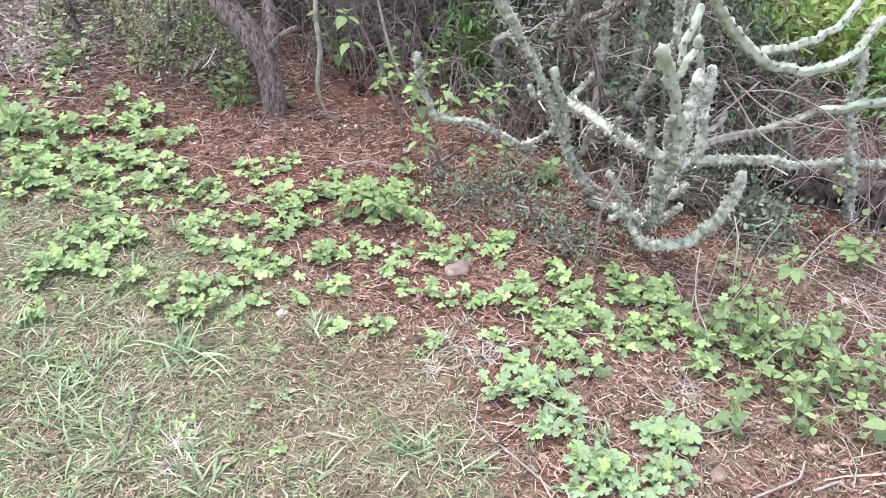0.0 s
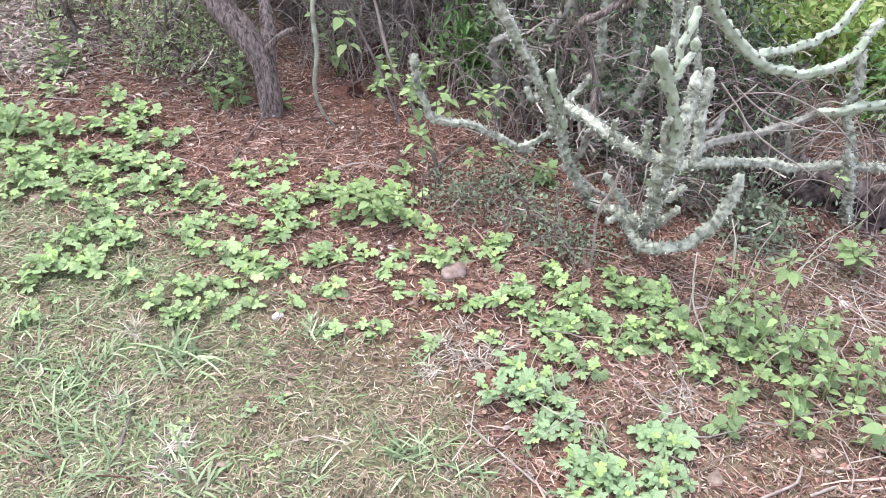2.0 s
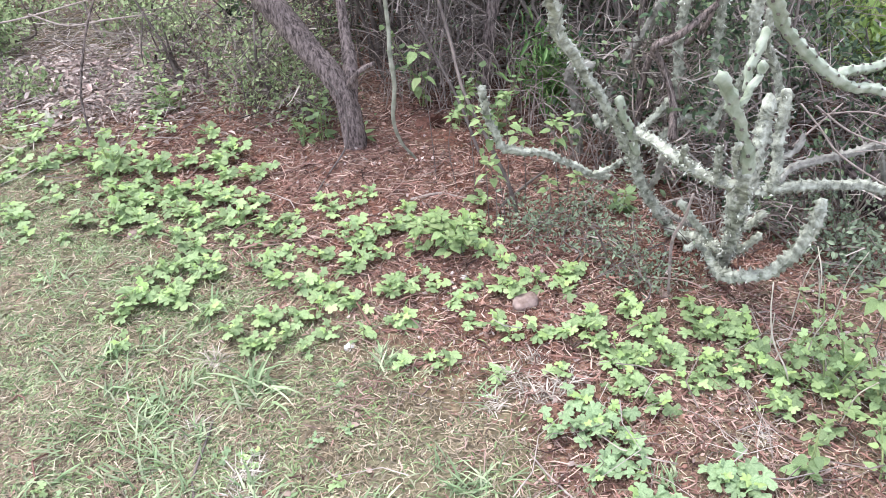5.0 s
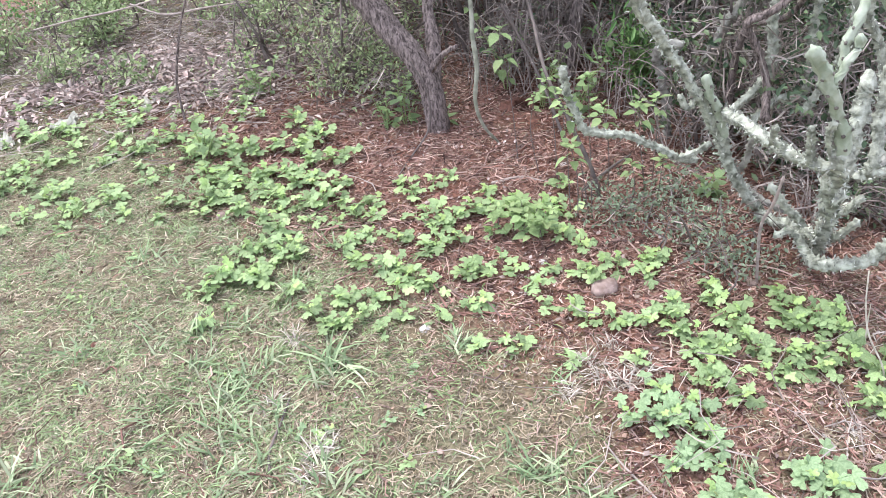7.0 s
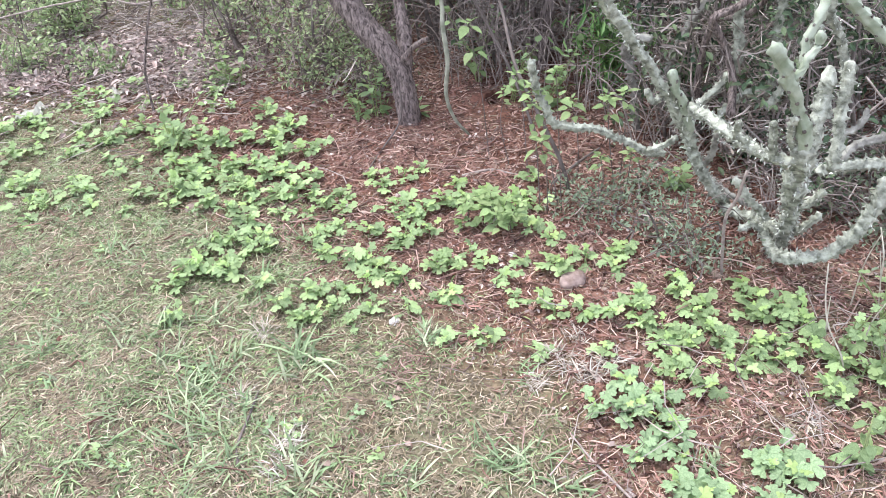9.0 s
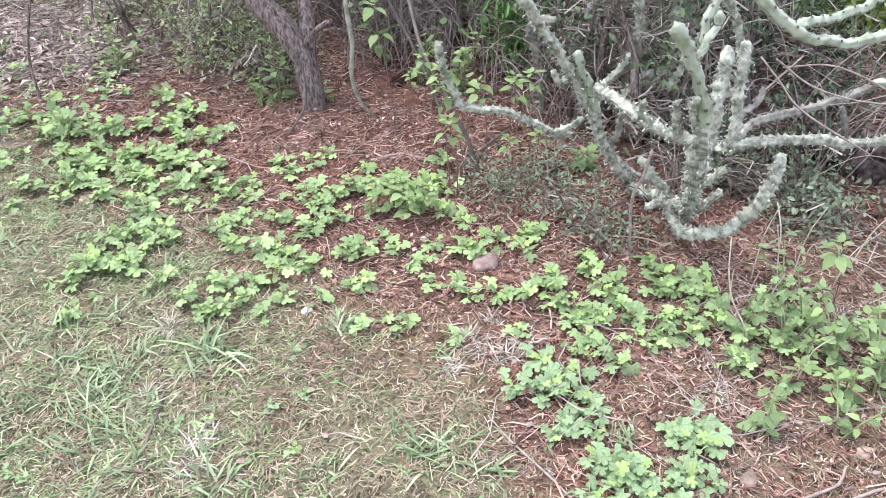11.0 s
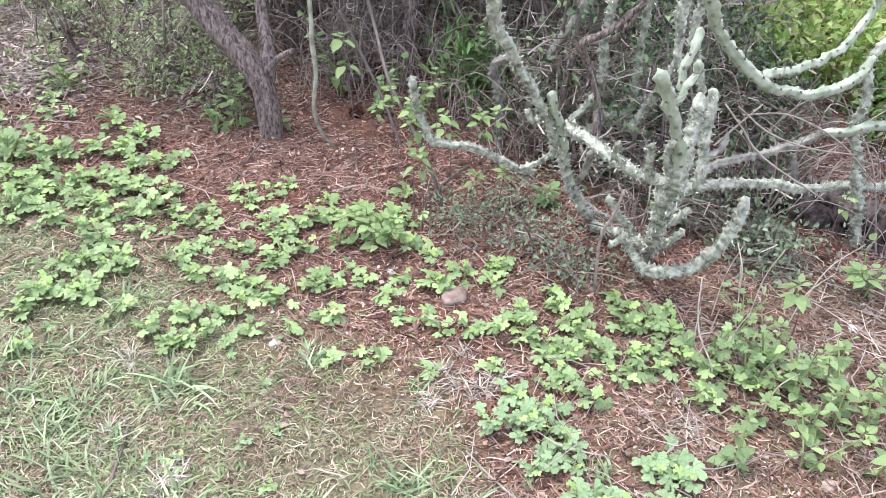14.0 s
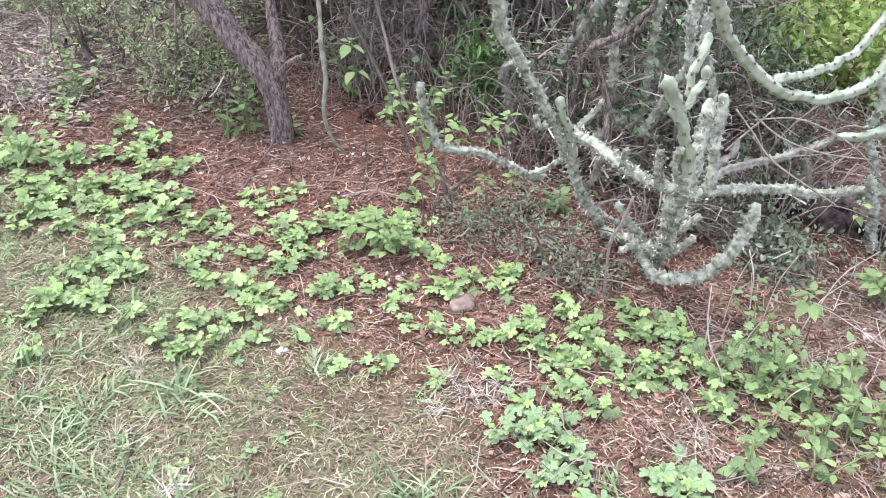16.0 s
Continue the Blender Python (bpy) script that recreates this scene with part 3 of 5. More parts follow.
main_pts = [(-0.71, 3.87, -0.04), (-0.72, 3.88, 0.11), (-0.74, 3.90, 0.23), (-0.80, 3.92, 0.35), (-0.88, 3.94, 0.44), (-0.96, 3.96, 0.55)]
fork_pts = [(-0.73, 3.92, 0.22), (-0.72, 3.96, 0.31), (-0.72, 4.00, 0.40), (-0.74, 4.05, 0.53)]
thin_pts = [(-0.17, 4.48, -0.02), (-0.15, 4.50, 0.18), (-0.11, 4.52, 0.37)]


def upward(pts, *more):
    return list(pts) + [tuple(np.array(pts[-1]) + np.array(m)) for m in more]


main_all = upward(main_pts, (-0.25, 0.05, 0.35), (-0.45, 0.1, 0.8))
fork_all = upward(fork_pts, (-0.02, 0.15, 0.4), (0.1, 0.3, 0.9))
big_tree = tree(main_pts[0][:2], [("trunk", main_all, (0.055, 0.05, 0.055, 0.058, 0.054, 0.05, 0.04)), ("limb", fork_all, (0.042, 0.024, 0.013, 0.010, 0.008)), ("stub", [(-0.73, 3.90, 0.28), (-0.65, 3.88, 0.37), (-0.58, 3.86, 0.41)], (0.018, 0.012, 0.010))], "forked grey-brown tree trunk rooted in red soil")
thin_all = upward(thin_pts, (0.05, 0.05, 0.5), (0.02, 0.1, 1.0))
thin_tree = tree(thin_pts[0][:2], [("trunk", thin_all, (0.036, 0.033, 0.03, 0.02))], "slender grey trunk at the edge of the thicket")


def crown(parent, centre, spread, n, mat, size, seed, name="crown"):
    """Leaves gathered in uneven clumps."""
    r = np.random.default_rng(seed)
    o = np.array(parent.location)
    k = max(4, n // 45)
    c = np.array(centre) + r.normal(0, 0.5, (k, 3)) * spread
    p = c[r.integers(0, k, n)] + r.normal(0, 0.085, (n, 3))
    p[:, 2] = np.maximum(p[:, 2], 0.01)
    w = r.normal(0, 1, (n, 3)) + [0, 0, -0.15]
    v, f = leaves(p - o, w, size * r.uniform(0.6, 1.3, n), 0.5, 0.3, seed)
    ob = add_mesh(name, v, f, mat, parent)
    return ob


crown(big_tree, (-0.95, 4.35, 1.75), np.array((0.9, 0.6, 0.45)), 2200, DARK_LEAF, 0.045, 51)
# Next two: unseen low leaf masses added to darken the thicket's inside.
crown(big_tree, (-0.6, 4.9, 1.0), np.array((0.8, 0.5, 0.25)), 1300, DARK_LEAF, 0.06, 53, "low_crown")
crown(thin_tree, (0.95, 4.7, 1.05), np.array((0.75, 0.5, 0.25)), 900, DARK_LEAF, 0.06, 54, "low_crown")
crown(thin_tree, (0.15, 4.9, 1.6), np.array((0.8, 0.6, 0.5)), 2600, DARK_LEAF, 0.045, 52)


# Large unseen leaves added overhead to keep skylight out of the thicket.
crown(big_tree, (-0.4, 5.2, 1.3), np.array((0.9, 0.8, 0.6)), 1500, DARK_LEAF, 0.12, 55, "back_crown")
crown(thin_tree, (0.45, 4.9, 1.3), np.array((0.8, 0.7, 0.6)), 1500, DARK_LEAF, 0.12, 56, "back_crown")


def thicket(x, y, reach, height, stems, twigs, leaf_n, leaf_mat, leaf_size, label, seed, low=0.0, leaf_wide=0.5, twig_mat=None):
    """A tangled shrub: stems from the ground, criss-cross twigs, leaves in clumps."""
    r = np.random.default_rng(seed)
    root = tagged(base("shrub", x, y), label, "shrub", "shrubs of the thicket")
    ends = []
    for k in range(stems):
        a, q = r.uniform(0, 6.283), r.uniform(0.15, 0.8) * reach
        foot = np.r_[r.normal(0, reach * 0.35, 2), 0.0]
        tip = foot + np.r_[math.cos(a) * q, math.sin(a) * q, height * r.uniform(0.6, 1.1)]
        mid = (foot + tip) / 2 + r.normal(0, 0.09, 3)
        mid2 = foot * 0.75 + tip * 0.25 + r.normal(0, 0.05, 3)
        rad = r.uniform(0.004, 0.014) * min(1.0, reach * 2.6)
        v, f = tube([foot, mid2, mid, tip], (rad, rad * 0.8, rad * 0.4), 6, 0.06, 0.05, seed + k)
        add_mesh("stem", v, f, twig_mat or TWIG_BARK, root, smooth=True)
        ends += [mid, tip, mid2]
    p = np.c_[r.normal(0, reach * 0.5, (twigs, 2)), r.uniform(0.02, height * 0.8, twigs)]
    v, f = curly(p, r.uniform(0.08, 0.42, twigs) * min(1.0, 0.4 + reach), (0.0017 if twig_mat else 0.0012) + 0.0036 * r.random(twigs) ** 2, r.uniform(0, 6.283, twigs), r.normal(0.25, 0.6, twigs), r.normal(0, 0.9, twigs), r.normal(0, 1.2, twigs))
    tagged(add_mesh("twig_mass", v, f, twig_mat or TWIG_BARK, root), kind="stuff")
    k = max(3, leaf_n // 30)
    c = np.c_[r.normal(0, reach * 0.5, (k, 2)), low + (height - low) * r.random(k)]
    p = c[r.integers(0, k, leaf_n)] + r.normal(0, 0.055, (leaf_n, 3))
    p[:, 2] = np.maximum(p[:, 2], 0.015)
    v, f = leaves(p, r.normal(0, 1, (leaf_n, 3)) + [0, 0, 0.1], leaf_size * r.uniform(0.6, 1.3, leaf_n), leaf_wide, 0.3, seed)
    tagged(add_mesh("foliage", v, f, leaf_mat, root), kind="stuff")
    return root


BRAMBLE = "tangled thicket of grey-brown twigs and dark leaves"
for k, (x, y, reach, h, st, tw, lf) in enumerate([
    (-0.45, 4.55, 0.2, 0.9, 16, 200, 350), (-0.22, 4.72, 0.2, 0.9, 12, 200, 350), (-0.75, 4.95, 0.34, 1.2, 22, 340, 1100), (-0.2, 4.85, 0.34, 1.2, 24, 360, 1200), (0.3, 4.7, 0.34, 1.2, 24, 360, 1200), (0.75, 4.55, 0.36, 1.1, 22, 360, 1500),
    (1.2, 4.3, 0.38, 1.0, 20, 340, 1700), (0.75, 4.05, 0.28, 1.2, 14, 300, 2000), (1.5, 3.95, 0.26, 0.4, 10, 120, 900), (1.05, 3.75, 0.28, 1.0, 12, 200, 2600),
    (1.5, 3.7, 0.25, 0.3, 8, 90, 1300), (2.0, 3.4, 0.28, 0.32, 8, 90, 1300), (1.2, 3.32, 0.22, 0.28, 6, 60, 1100),
    (0.5, 3.75, 0.22, 0.7, 12, 220, 1300), (0.75, 3.5, 0.22, 0.75, 12, 220, 1700), (0.95, 3.25, 0.16, 0.22, 10, 120, 500), (-0.5, 5.6, 0.5, 1.5, 16, 300, 1800), (0.4, 5.4, 0.5, 1.5, 16, 300, 1800), (1.2, 5.1, 0.5, 1.3, 16, 300, 1800), (-1.2, 5.5, 0.5, 1.2, 14, 300, 1200)]):
    thicket(x, y, reach, h, st, int(tw * (1.3 if k > 5 else 0.9)), int(lf * (0.22 if k in (10, 11, 12) else 0.5 if k > 5 else 0.38)), DARK_LEAF, 0.034, BRAMBLE, 300 + 40 * k + (7 if k in (13, 14) else 0), 0.04, twig_mat=PALE_TWIG if k in (0, 1, 3, 4, 5, 6, 7, 9, 13, 14) else None)
# Leaf mass above the view, added to shade the spurge from overhead.
thicket(0.72, 3.75, 0.3, 1.7, 5, 60, 700, DARK_LEAF, 0.07, "leafy shrub added above the spurge to shade it", 2590, 1.08)
# Unseen row of shrubs added at the back to block light from behind.
for k, (x, y) in enumerate([(-1.6, 6.3), (-1.0, 6.1), (-0.4, 6.4), (0.2, 6.1), (0.8, 6.3), (1.3, 6.0)]):
    thicket(x, y, 0.65, 2.2, 9, 60, 700, DARK_LEAF, 0.22, "tall dark unseen shrub added to block light behind the thicket", 2600 + 40 * k, 0.1)
for k, (x, y, reach, h, lf) in enumerate([(-1.3, 4.4, 0.3, 0.5, 3400), (-1.75, 4.8, 0.42, 0.55, 3200), (-0.98, 4.2, 0.18, 0.3, 1100), (-1.25, 4.9, 0.3, 0.5, 2400)]):
    thicket(x, y, reach, h, 11, 220, int(lf * 0.46), WISPY_LEAF, 0.026, "wispy small-leaved grey-green shrub beside the tree", 800 + 40 * k, 0.03)
for k, (x, y, reach, h, lf) in enumerate([(-3.35, 5.15, 0.3, 0.3, 1300), (-3.9, 4.75, 0.3, 0.3, 1300), (-4.3, 5.2, 0.35, 0.4, 1300), (-2.6, 5.7, 0.5, 0.5, 1200), (-3.6, 5.8, 0.5, 0.45, 1300), (-3.2, 4.55, 0.16, 0.14, 350), (-2.75, 4.5, 0.14, 0.12, 300), (-2.1, 5.2, 0.2, 0.25, 350), (-4.8, 5.5, 0.4, 0.35, 1300), (-4.0, 6.2, 0.5, 0.4, 1300), (-5.3, 4.9, 0.4, 0.3, 900), (-3.0, 6.4, 0.5, 0.4, 900)]):
    thicket(x, y, reach, h, 8, int(300 * reach), lf, FRESH_LEAF if k in (2, 9) else WISPY_LEAF, 0.038, "low green shrub among dry twigs", 950 + 40 * k, 0.03)
LIME = "bright yellow-green leafy bush in the open"
for k, (x, y, reach, h, n) in enumerate([(1.75, 4.65, 0.3, 0.4, 1500), (2.2, 4.3, 0.3, 0.42, 1600), (2.45, 4.85, 0.35, 0.45, 1600), (1.5, 5.0, 0.3, 0.4, 1200), (2.0, 5.3, 0.4, 0.45, 1500)]):
    thicket(x, y, reach, h, 8, 20, n, LIME_LEAF, 0.055, LIME, 1100 + 20 * k, 0.03)
thicket(2.05, 3.85, 0.22, 0.35, 6, 20, 600, FRESH_LEAF, 0.05, "leafy green bush behind the spurge branches", 1220, 0.1)
for k, (x, y, s) in enumerate([(0.19, 3.10, 0.16), (0.35, 2.99, 0.16), (0.08, 3.17, 0.12), (0.45, 2.92, 0.14), (0.32, 3.27, 0.14), (0.50, 2.85, 0.12), (1.20, 3.02, 0.15), (1.15, 3.12, 0.15), (1.19, 2.90, 0.14), (0.99, 3.21, 0.16)]):
    thicket(x, y, s * 0.8, s * 0.8, 5, 8, 330 if 5 < k < 9 else 240, GREY_LEAF, 0.024 if 5 < k < 9 else 0.02, "low wiry shrub with tiny grey-green leaves", 1300 + 30 * k, 0.01)
thicket(0.2, 4.2, 0.13, 0.42, 6, 6, 620, FRESH_LEAF, 0.07, "light green fine-leaved bush in the thicket", 1700, 0.08, 0.2)


def bare_shrub(x, y, n, reach, height, seed, label):
    """Long thin leafless shoots that arch out and droop."""
    r = np.random.default_rng(seed)
    root = tagged(base("bare_shrub", x, y), label, "shrub", "bare shrubs")
    for k in range(n):
        a = r.uniform(0, 6.283)
        q = reach * r.uniform(0.5, 1.1)
        d = np.array([math.cos(a), 0.6 * math.sin(a), 0])
        foot = np.r_[r.normal(0, 0.05, 2), -0.01]
        top = height * r.uniform(0.5, 1.1)
        pts = [foot, foot + d * q * 0.25 + [0, 0, top * 0.75], foot + d * q * 0.65 + [0, 0, top], foot + d * q + [0, 0, top * r.uniform(0.5, 0.95)]]
        rad = r.uniform(0.0012, 0.003)
        v, f = tube(np.array(pts) + np.r_[np.zeros((1, 3)), r.normal(0, 0.03, (3, 3))], (rad * 1.3, rad, rad * 0.5), 5, 0.04, 0.04, seed + k)
        add_mesh("shoot", v, f, DEADWOOD, root, smooth=True)
        for e in range(3):
            i = r.uniform(0.3, 0.9)
            c = np.array(pts[1]) * (1 - i) + np.array(pts[2]) * i
            t = c + np.r_[r.normal(0, 0.14, 2), r.normal(0.03, 0.08)]
            v, f = tube([c, (c + t) / 2 + r.normal(0, 0.02, 3), t], (rad * 0.6, rad * 0.4), 4, 0.05, 0, seed + k)
            add_mesh("twig", v, f, TWIG_BARK, root)
    return root


SHOOTS = "bare grey shoots arching over the spurge"
for k, (x, y, n, reach, h) in enumerate([(1.25, 3.2, 14, 0.6, 0.5), (1.6, 3.05, 12, 0.6, 0.42), (0.78, 3.1, 18, 0.32, 0.22), (-0.2, 4.35, 9, 0.4, 0.5), (-0.5, 4.45, 10, 0.5, 0.5), (0.35, 3.7, 12, 0.4, 0.35), (-0.05, 4.22, 12, 0.45, 0.5), (-0.38, 4.3, 12, 0.4, 0.42), (0.12, 4.02, 10, 0.35, 0.4), (-0.62, 4.35, 10, 0.4, 0.4), (0.5, 3.95, 10, 0.4, 0.5)]):
    bare_shrub(x, y, n, reach, h, 2100 + 30 * k, SHOOTS if k < 3 else "bare grey-brown shoots at the thicket's edge")


# ---- the spurge ----
EUPHORBIA = [
    ("branch", "toothed", 0.027, [(0.12, 2.48, 1.24), (0.15, 2.60, 1.11), (0.18, 2.70, 0.98), (0.20, 2.75, 0.90), (0.28, 2.85, 0.74), (0.37, 2.92, 0.57), (0.42, 2.97, 0.46), (0.48, 3.02, 0.29), (0.51, 3.05, 0.21), (0.59, 3.12, 0.07), (0.67, 3.15, -0.05)]),
    ("branch", "", 0.024, [(0.38, 2.88, 0.66), (0.40, 2.90, 0.59), (0.43, 2.94, 0.50), (0.46, 2.98, 0.41)]),
    ("branch", "shaggy", 0.028, [(0.44, 2.94, 0.52), (0.49, 2.86, 0.52), (0.53, 2.78, 0.52), (0.59, 2.70, 0.50), (0.65, 2.63, 0.50), (0.71, 2.60, 0.51)]),
    ("main_stem", "shaggy", 0.043, [(0.75, 2.93, 0.01), (0.76, 2.84, 0.15), (0.73, 2.74, 0.31), (0.71, 2.63, 0.47), (0.70, 2.56, 0.59)]),
    ("branch", "", 0.027, [(0.71, 2.57, 0.55), (0.68, 2.53, 0.66), (0.64, 2.49, 0.76), (0.61, 2.46, 0.83), (0.57, 2.42, 0.91)]),
    ("branch", "toothed", 0.033, [(0.73, 2.62, 0.48), (0.73, 2.60, 0.58), (0.74, 2.61, 0.65), (0.74, 2.63, 0.72), (0.75, 2.65, 0.76)]),
    ("branch", "", 0.016, [(0.63, 2.47, 0.80), (0.66, 2.49, 0.84), (0.68, 2.50, 0.88), (0.68, 2.50, 0.91)]),
    ("branch", "", 0.018, [(0.67, 2.56, 0.80), (0.67, 2.57, 0.86), (0.69, 2.59, 0.90), (0.71, 2.62, 0.95)]),
    ("branch", "toothed", 0.026, [(0.82, 2.72, 0.41), (0.83, 2.74, 0.52), (0.83, 2.77, 0.60), (0.84, 2.80, 0.71)]),
    ("branch", "", 0.024, [(1.38, 3.00, 0.74), (1.34, 2.96, 0.70), (1.27, 2.90, 0.69), (1.18, 2.85, 0.68), (1.06, 2.80, 0.70), (0.94, 2.73, 0.76), (0.85, 2.70, 0.84), (0.77, 2.65, 0.93), (0.72, 2.60, 1.01), (0.65, 2.50, 1.15), (0.60, 2.42, 1.26)]),
    ("branch", "", 0.021, [(0.95, 2.75, 0.77), (1.09, 2.86, 0.75), (1.22, 2.96, 0.75), (1.30, 3.02, 0.77), (1.36, 3.08, 0.82), (1.39, 3.10, 0.87), (1.38, 3.08, 1.00)]),
    ("branch", "toothed", 0.028, [(0.71, 2.97, 0.06), (0.71, 2.86, 0.07), (0.73, 2.76, 0.09), (0.79, 2.68, 0.14), (0.87, 2.65, 0.21), (0.91, 2.63, 0.30), (0.93, 2.62, 0.39), (0.93, 2.62, 0.45)]),
    ("branch", "toothed", 0.026, [(0.84, 2.95, 0.28), (0.96, 2.98, 0.29), (1.13, 3.00, 0.28), (1.31, 3.02, 0.26), (1.48, 3.04, 0.26), (1.63, 3.06, 0.24), (1.84, 3.10, 0.22)]),
    ("branch", "toothed", 0.025, [(1.54, 3.02, 0.02), (1.50, 3.00, 0.17), (1.43, 2.98, 0.35)]),
    ("main_stem", "toothed", 0.021, [(1.56, 3.08, 0.0), (1.52, 3.06, 0.23), (1.42, 3.04, 0.46), (1.41, 3.02, 0.61), (1.38, 3.02, 0.70), (1.44, 3.05, 0.78)]),
    ("branch", "", 0.025, [(1.30, 3.02, 0.47), (1.36, 3.00, 0.485), (1.44, 3.00, 0.50), (1.52, 3.00, 0.51), (1.66, 3.00, 0.53)]),
    ("branch", "bare", 0.024, [(0.90, 3.00, 0.26), (0.92, 2.98, 0.31), (0.97, 3.02, 0.34), (1.13, 3.08, 0.35), (1.28, 3.14, 0.36), (1.40, 3.20, 0.38)]),
    ("branch", "toothed", 0.020, [(-0.05, 3.03, 0.64), (-0.04, 3.06, 0.54), (-0.01, 3.08, 0.45), (0.02, 3.10, 0.38), (0.08, 3.12, 0.36), (0.18, 3.15, 0.32), (0.26, 3.18, 0.27), (0.34, 3.22, 0.20), (0.40, 3.28, 0.17)]),
    ("branch", "toothed", 0.017, [(0.33, 3.20, 0.22), (0.38, 3.18, 0.25), (0.43, 3.16, 0.30)]),
    ("branch", "bare", 0.034, [(0.62, 3.50, 0.81), (0.57, 3.57, 0.70), (0.54, 3.62, 0.61), (0.49, 3.66, 0.51), (0.45, 3.70, 0.40), (0.42, 3.74, 0.29), (0.40, 3.76, 0.11)]),
    ("branch", "toothed", 0.027, [(0.62, 3.30, 0.85), (0.62, 3.34, 0.74), (0.62, 3.38, 0.65), (0.63, 3.40, 0.53), (0.63, 3.42, 0.43), (0.57, 3.42, 0.35), (0.51, 3.42, 0.27), (0.47, 3.40, 0.16)]),
    ("branch", "toothed", 0.025, [(0.74, 3.30, 0.87), (0.74, 3.33, 0.77), (0.75, 3.36, 0.68), (0.75, 3.38, 0.54), (0.76, 3.40, 0.42), (0.74, 3.40, 0.36), (0.67, 3.42, 0.33), (0.59, 3.42, 0.25)]),
    ("branch", "toothed", 0.025, [(0.82, 3.15, 0.91), (0.82, 3.18, 0.81), (0.83, 3.20, 0.71), (0.83, 3.20, 0.62), (0.80, 3.30, 0.45), (0.74, 3.35, 0.31)]),
    ("branch", "toothed", 0.020, [(0.84, 3.00, 0.94), (0.82, 3.02, 0.85), (0.83, 3.05, 0.75), (0.89, 3.10, 0.64), (0.91, 3.10, 0.52)]),
    ("branch", "bare", 0.031, [(0.35, 3.62, 0.47), (0.29, 3.64, 0.47), (0.25, 3.68, 0.42), (0.27, 3.72, 0.32), (0.29, 3.76, 0.18), (0.31, 3.80, -0.02)]),
    ("branch", "bare", 0.023, [(1.38, 3.12, -0.04), (1.44, 3.08, -0.00), (1.54, 3.05, -0.00), (1.63, 3.00, -0.00)]),
    ("branch", "bare", 0.021, [(0.69, 3.10, 0.06), (0.63, 3.12, 0.08), (0.56, 3.14, 0.13), (0.50, 3.20, 0.15)]),
    ("branch", "shaggy", 0.029, [(0.78, 2.90, 0.08), (0.71, 2.97, 0.08), (0.65, 3.05, 0.06), (0.59, 3.10, 0.05)]),
    ("branch", "shaggy", 0.016, [(0.65, 2.64, 0.49), (0.63, 2.60, 0.58), (0.62, 2.56, 0.65)]),
    ("branch", "shaggy", 0.016, [(0.69, 2.60, 0.54), (0.66, 2.54, 0.63), (0.66, 2.50, 0.69)]),
    ("branch", "shaggy", 0.015, [(0.59, 2.71, 0.50), (0.55, 2.68, 0.55), (0.55, 2.64, 0.61)]),
    ("branch", "toothed", 0.019, [(0.71, 2.90, 0.13), (0.65, 2.86, 0.22), (0.58, 2.82, 0.33)]),
    ("branch", "shaggy", 0.018, [(0.74, 2.78, 0.27), (0.79, 2.76, 0.28), (0.82, 2.74, 0.34)]),
    ("branch", "toothed", 0.019, [(0.76, 2.90, 0.07), (0.80, 2.84, 0.14), (0.84, 2.80, 0.22)]),
    ("branch", "shaggy", 0.018, [(0.72, 2.92, 0.07), (0.67, 2.90, 0.11), (0.62, 2.88, 0.10)]),
    ("branch", "bare", 0.016, [(0.83, 2.74, 0.52), (0.88, 2.76, 0.53), (0.90, 2.78, 0.58)]),
    ("branch", "toothed", 0.016, [(0.36, 2.92, 0.56), (0.33, 2.90, 0.55), (0.31, 2.88, 0.60)]),
    ("branch", "bare", 0.020, [(0.50, 3.05, 0.23), (0.53, 3.00, 0.32), (0.54, 2.96, 0.42)]),
    ("branch", "bare", 0.018, [(1.30, 3.12, 0.18), (1.29, 3.10, 0.28), (1.25, 3.08, 0.36)]),
]


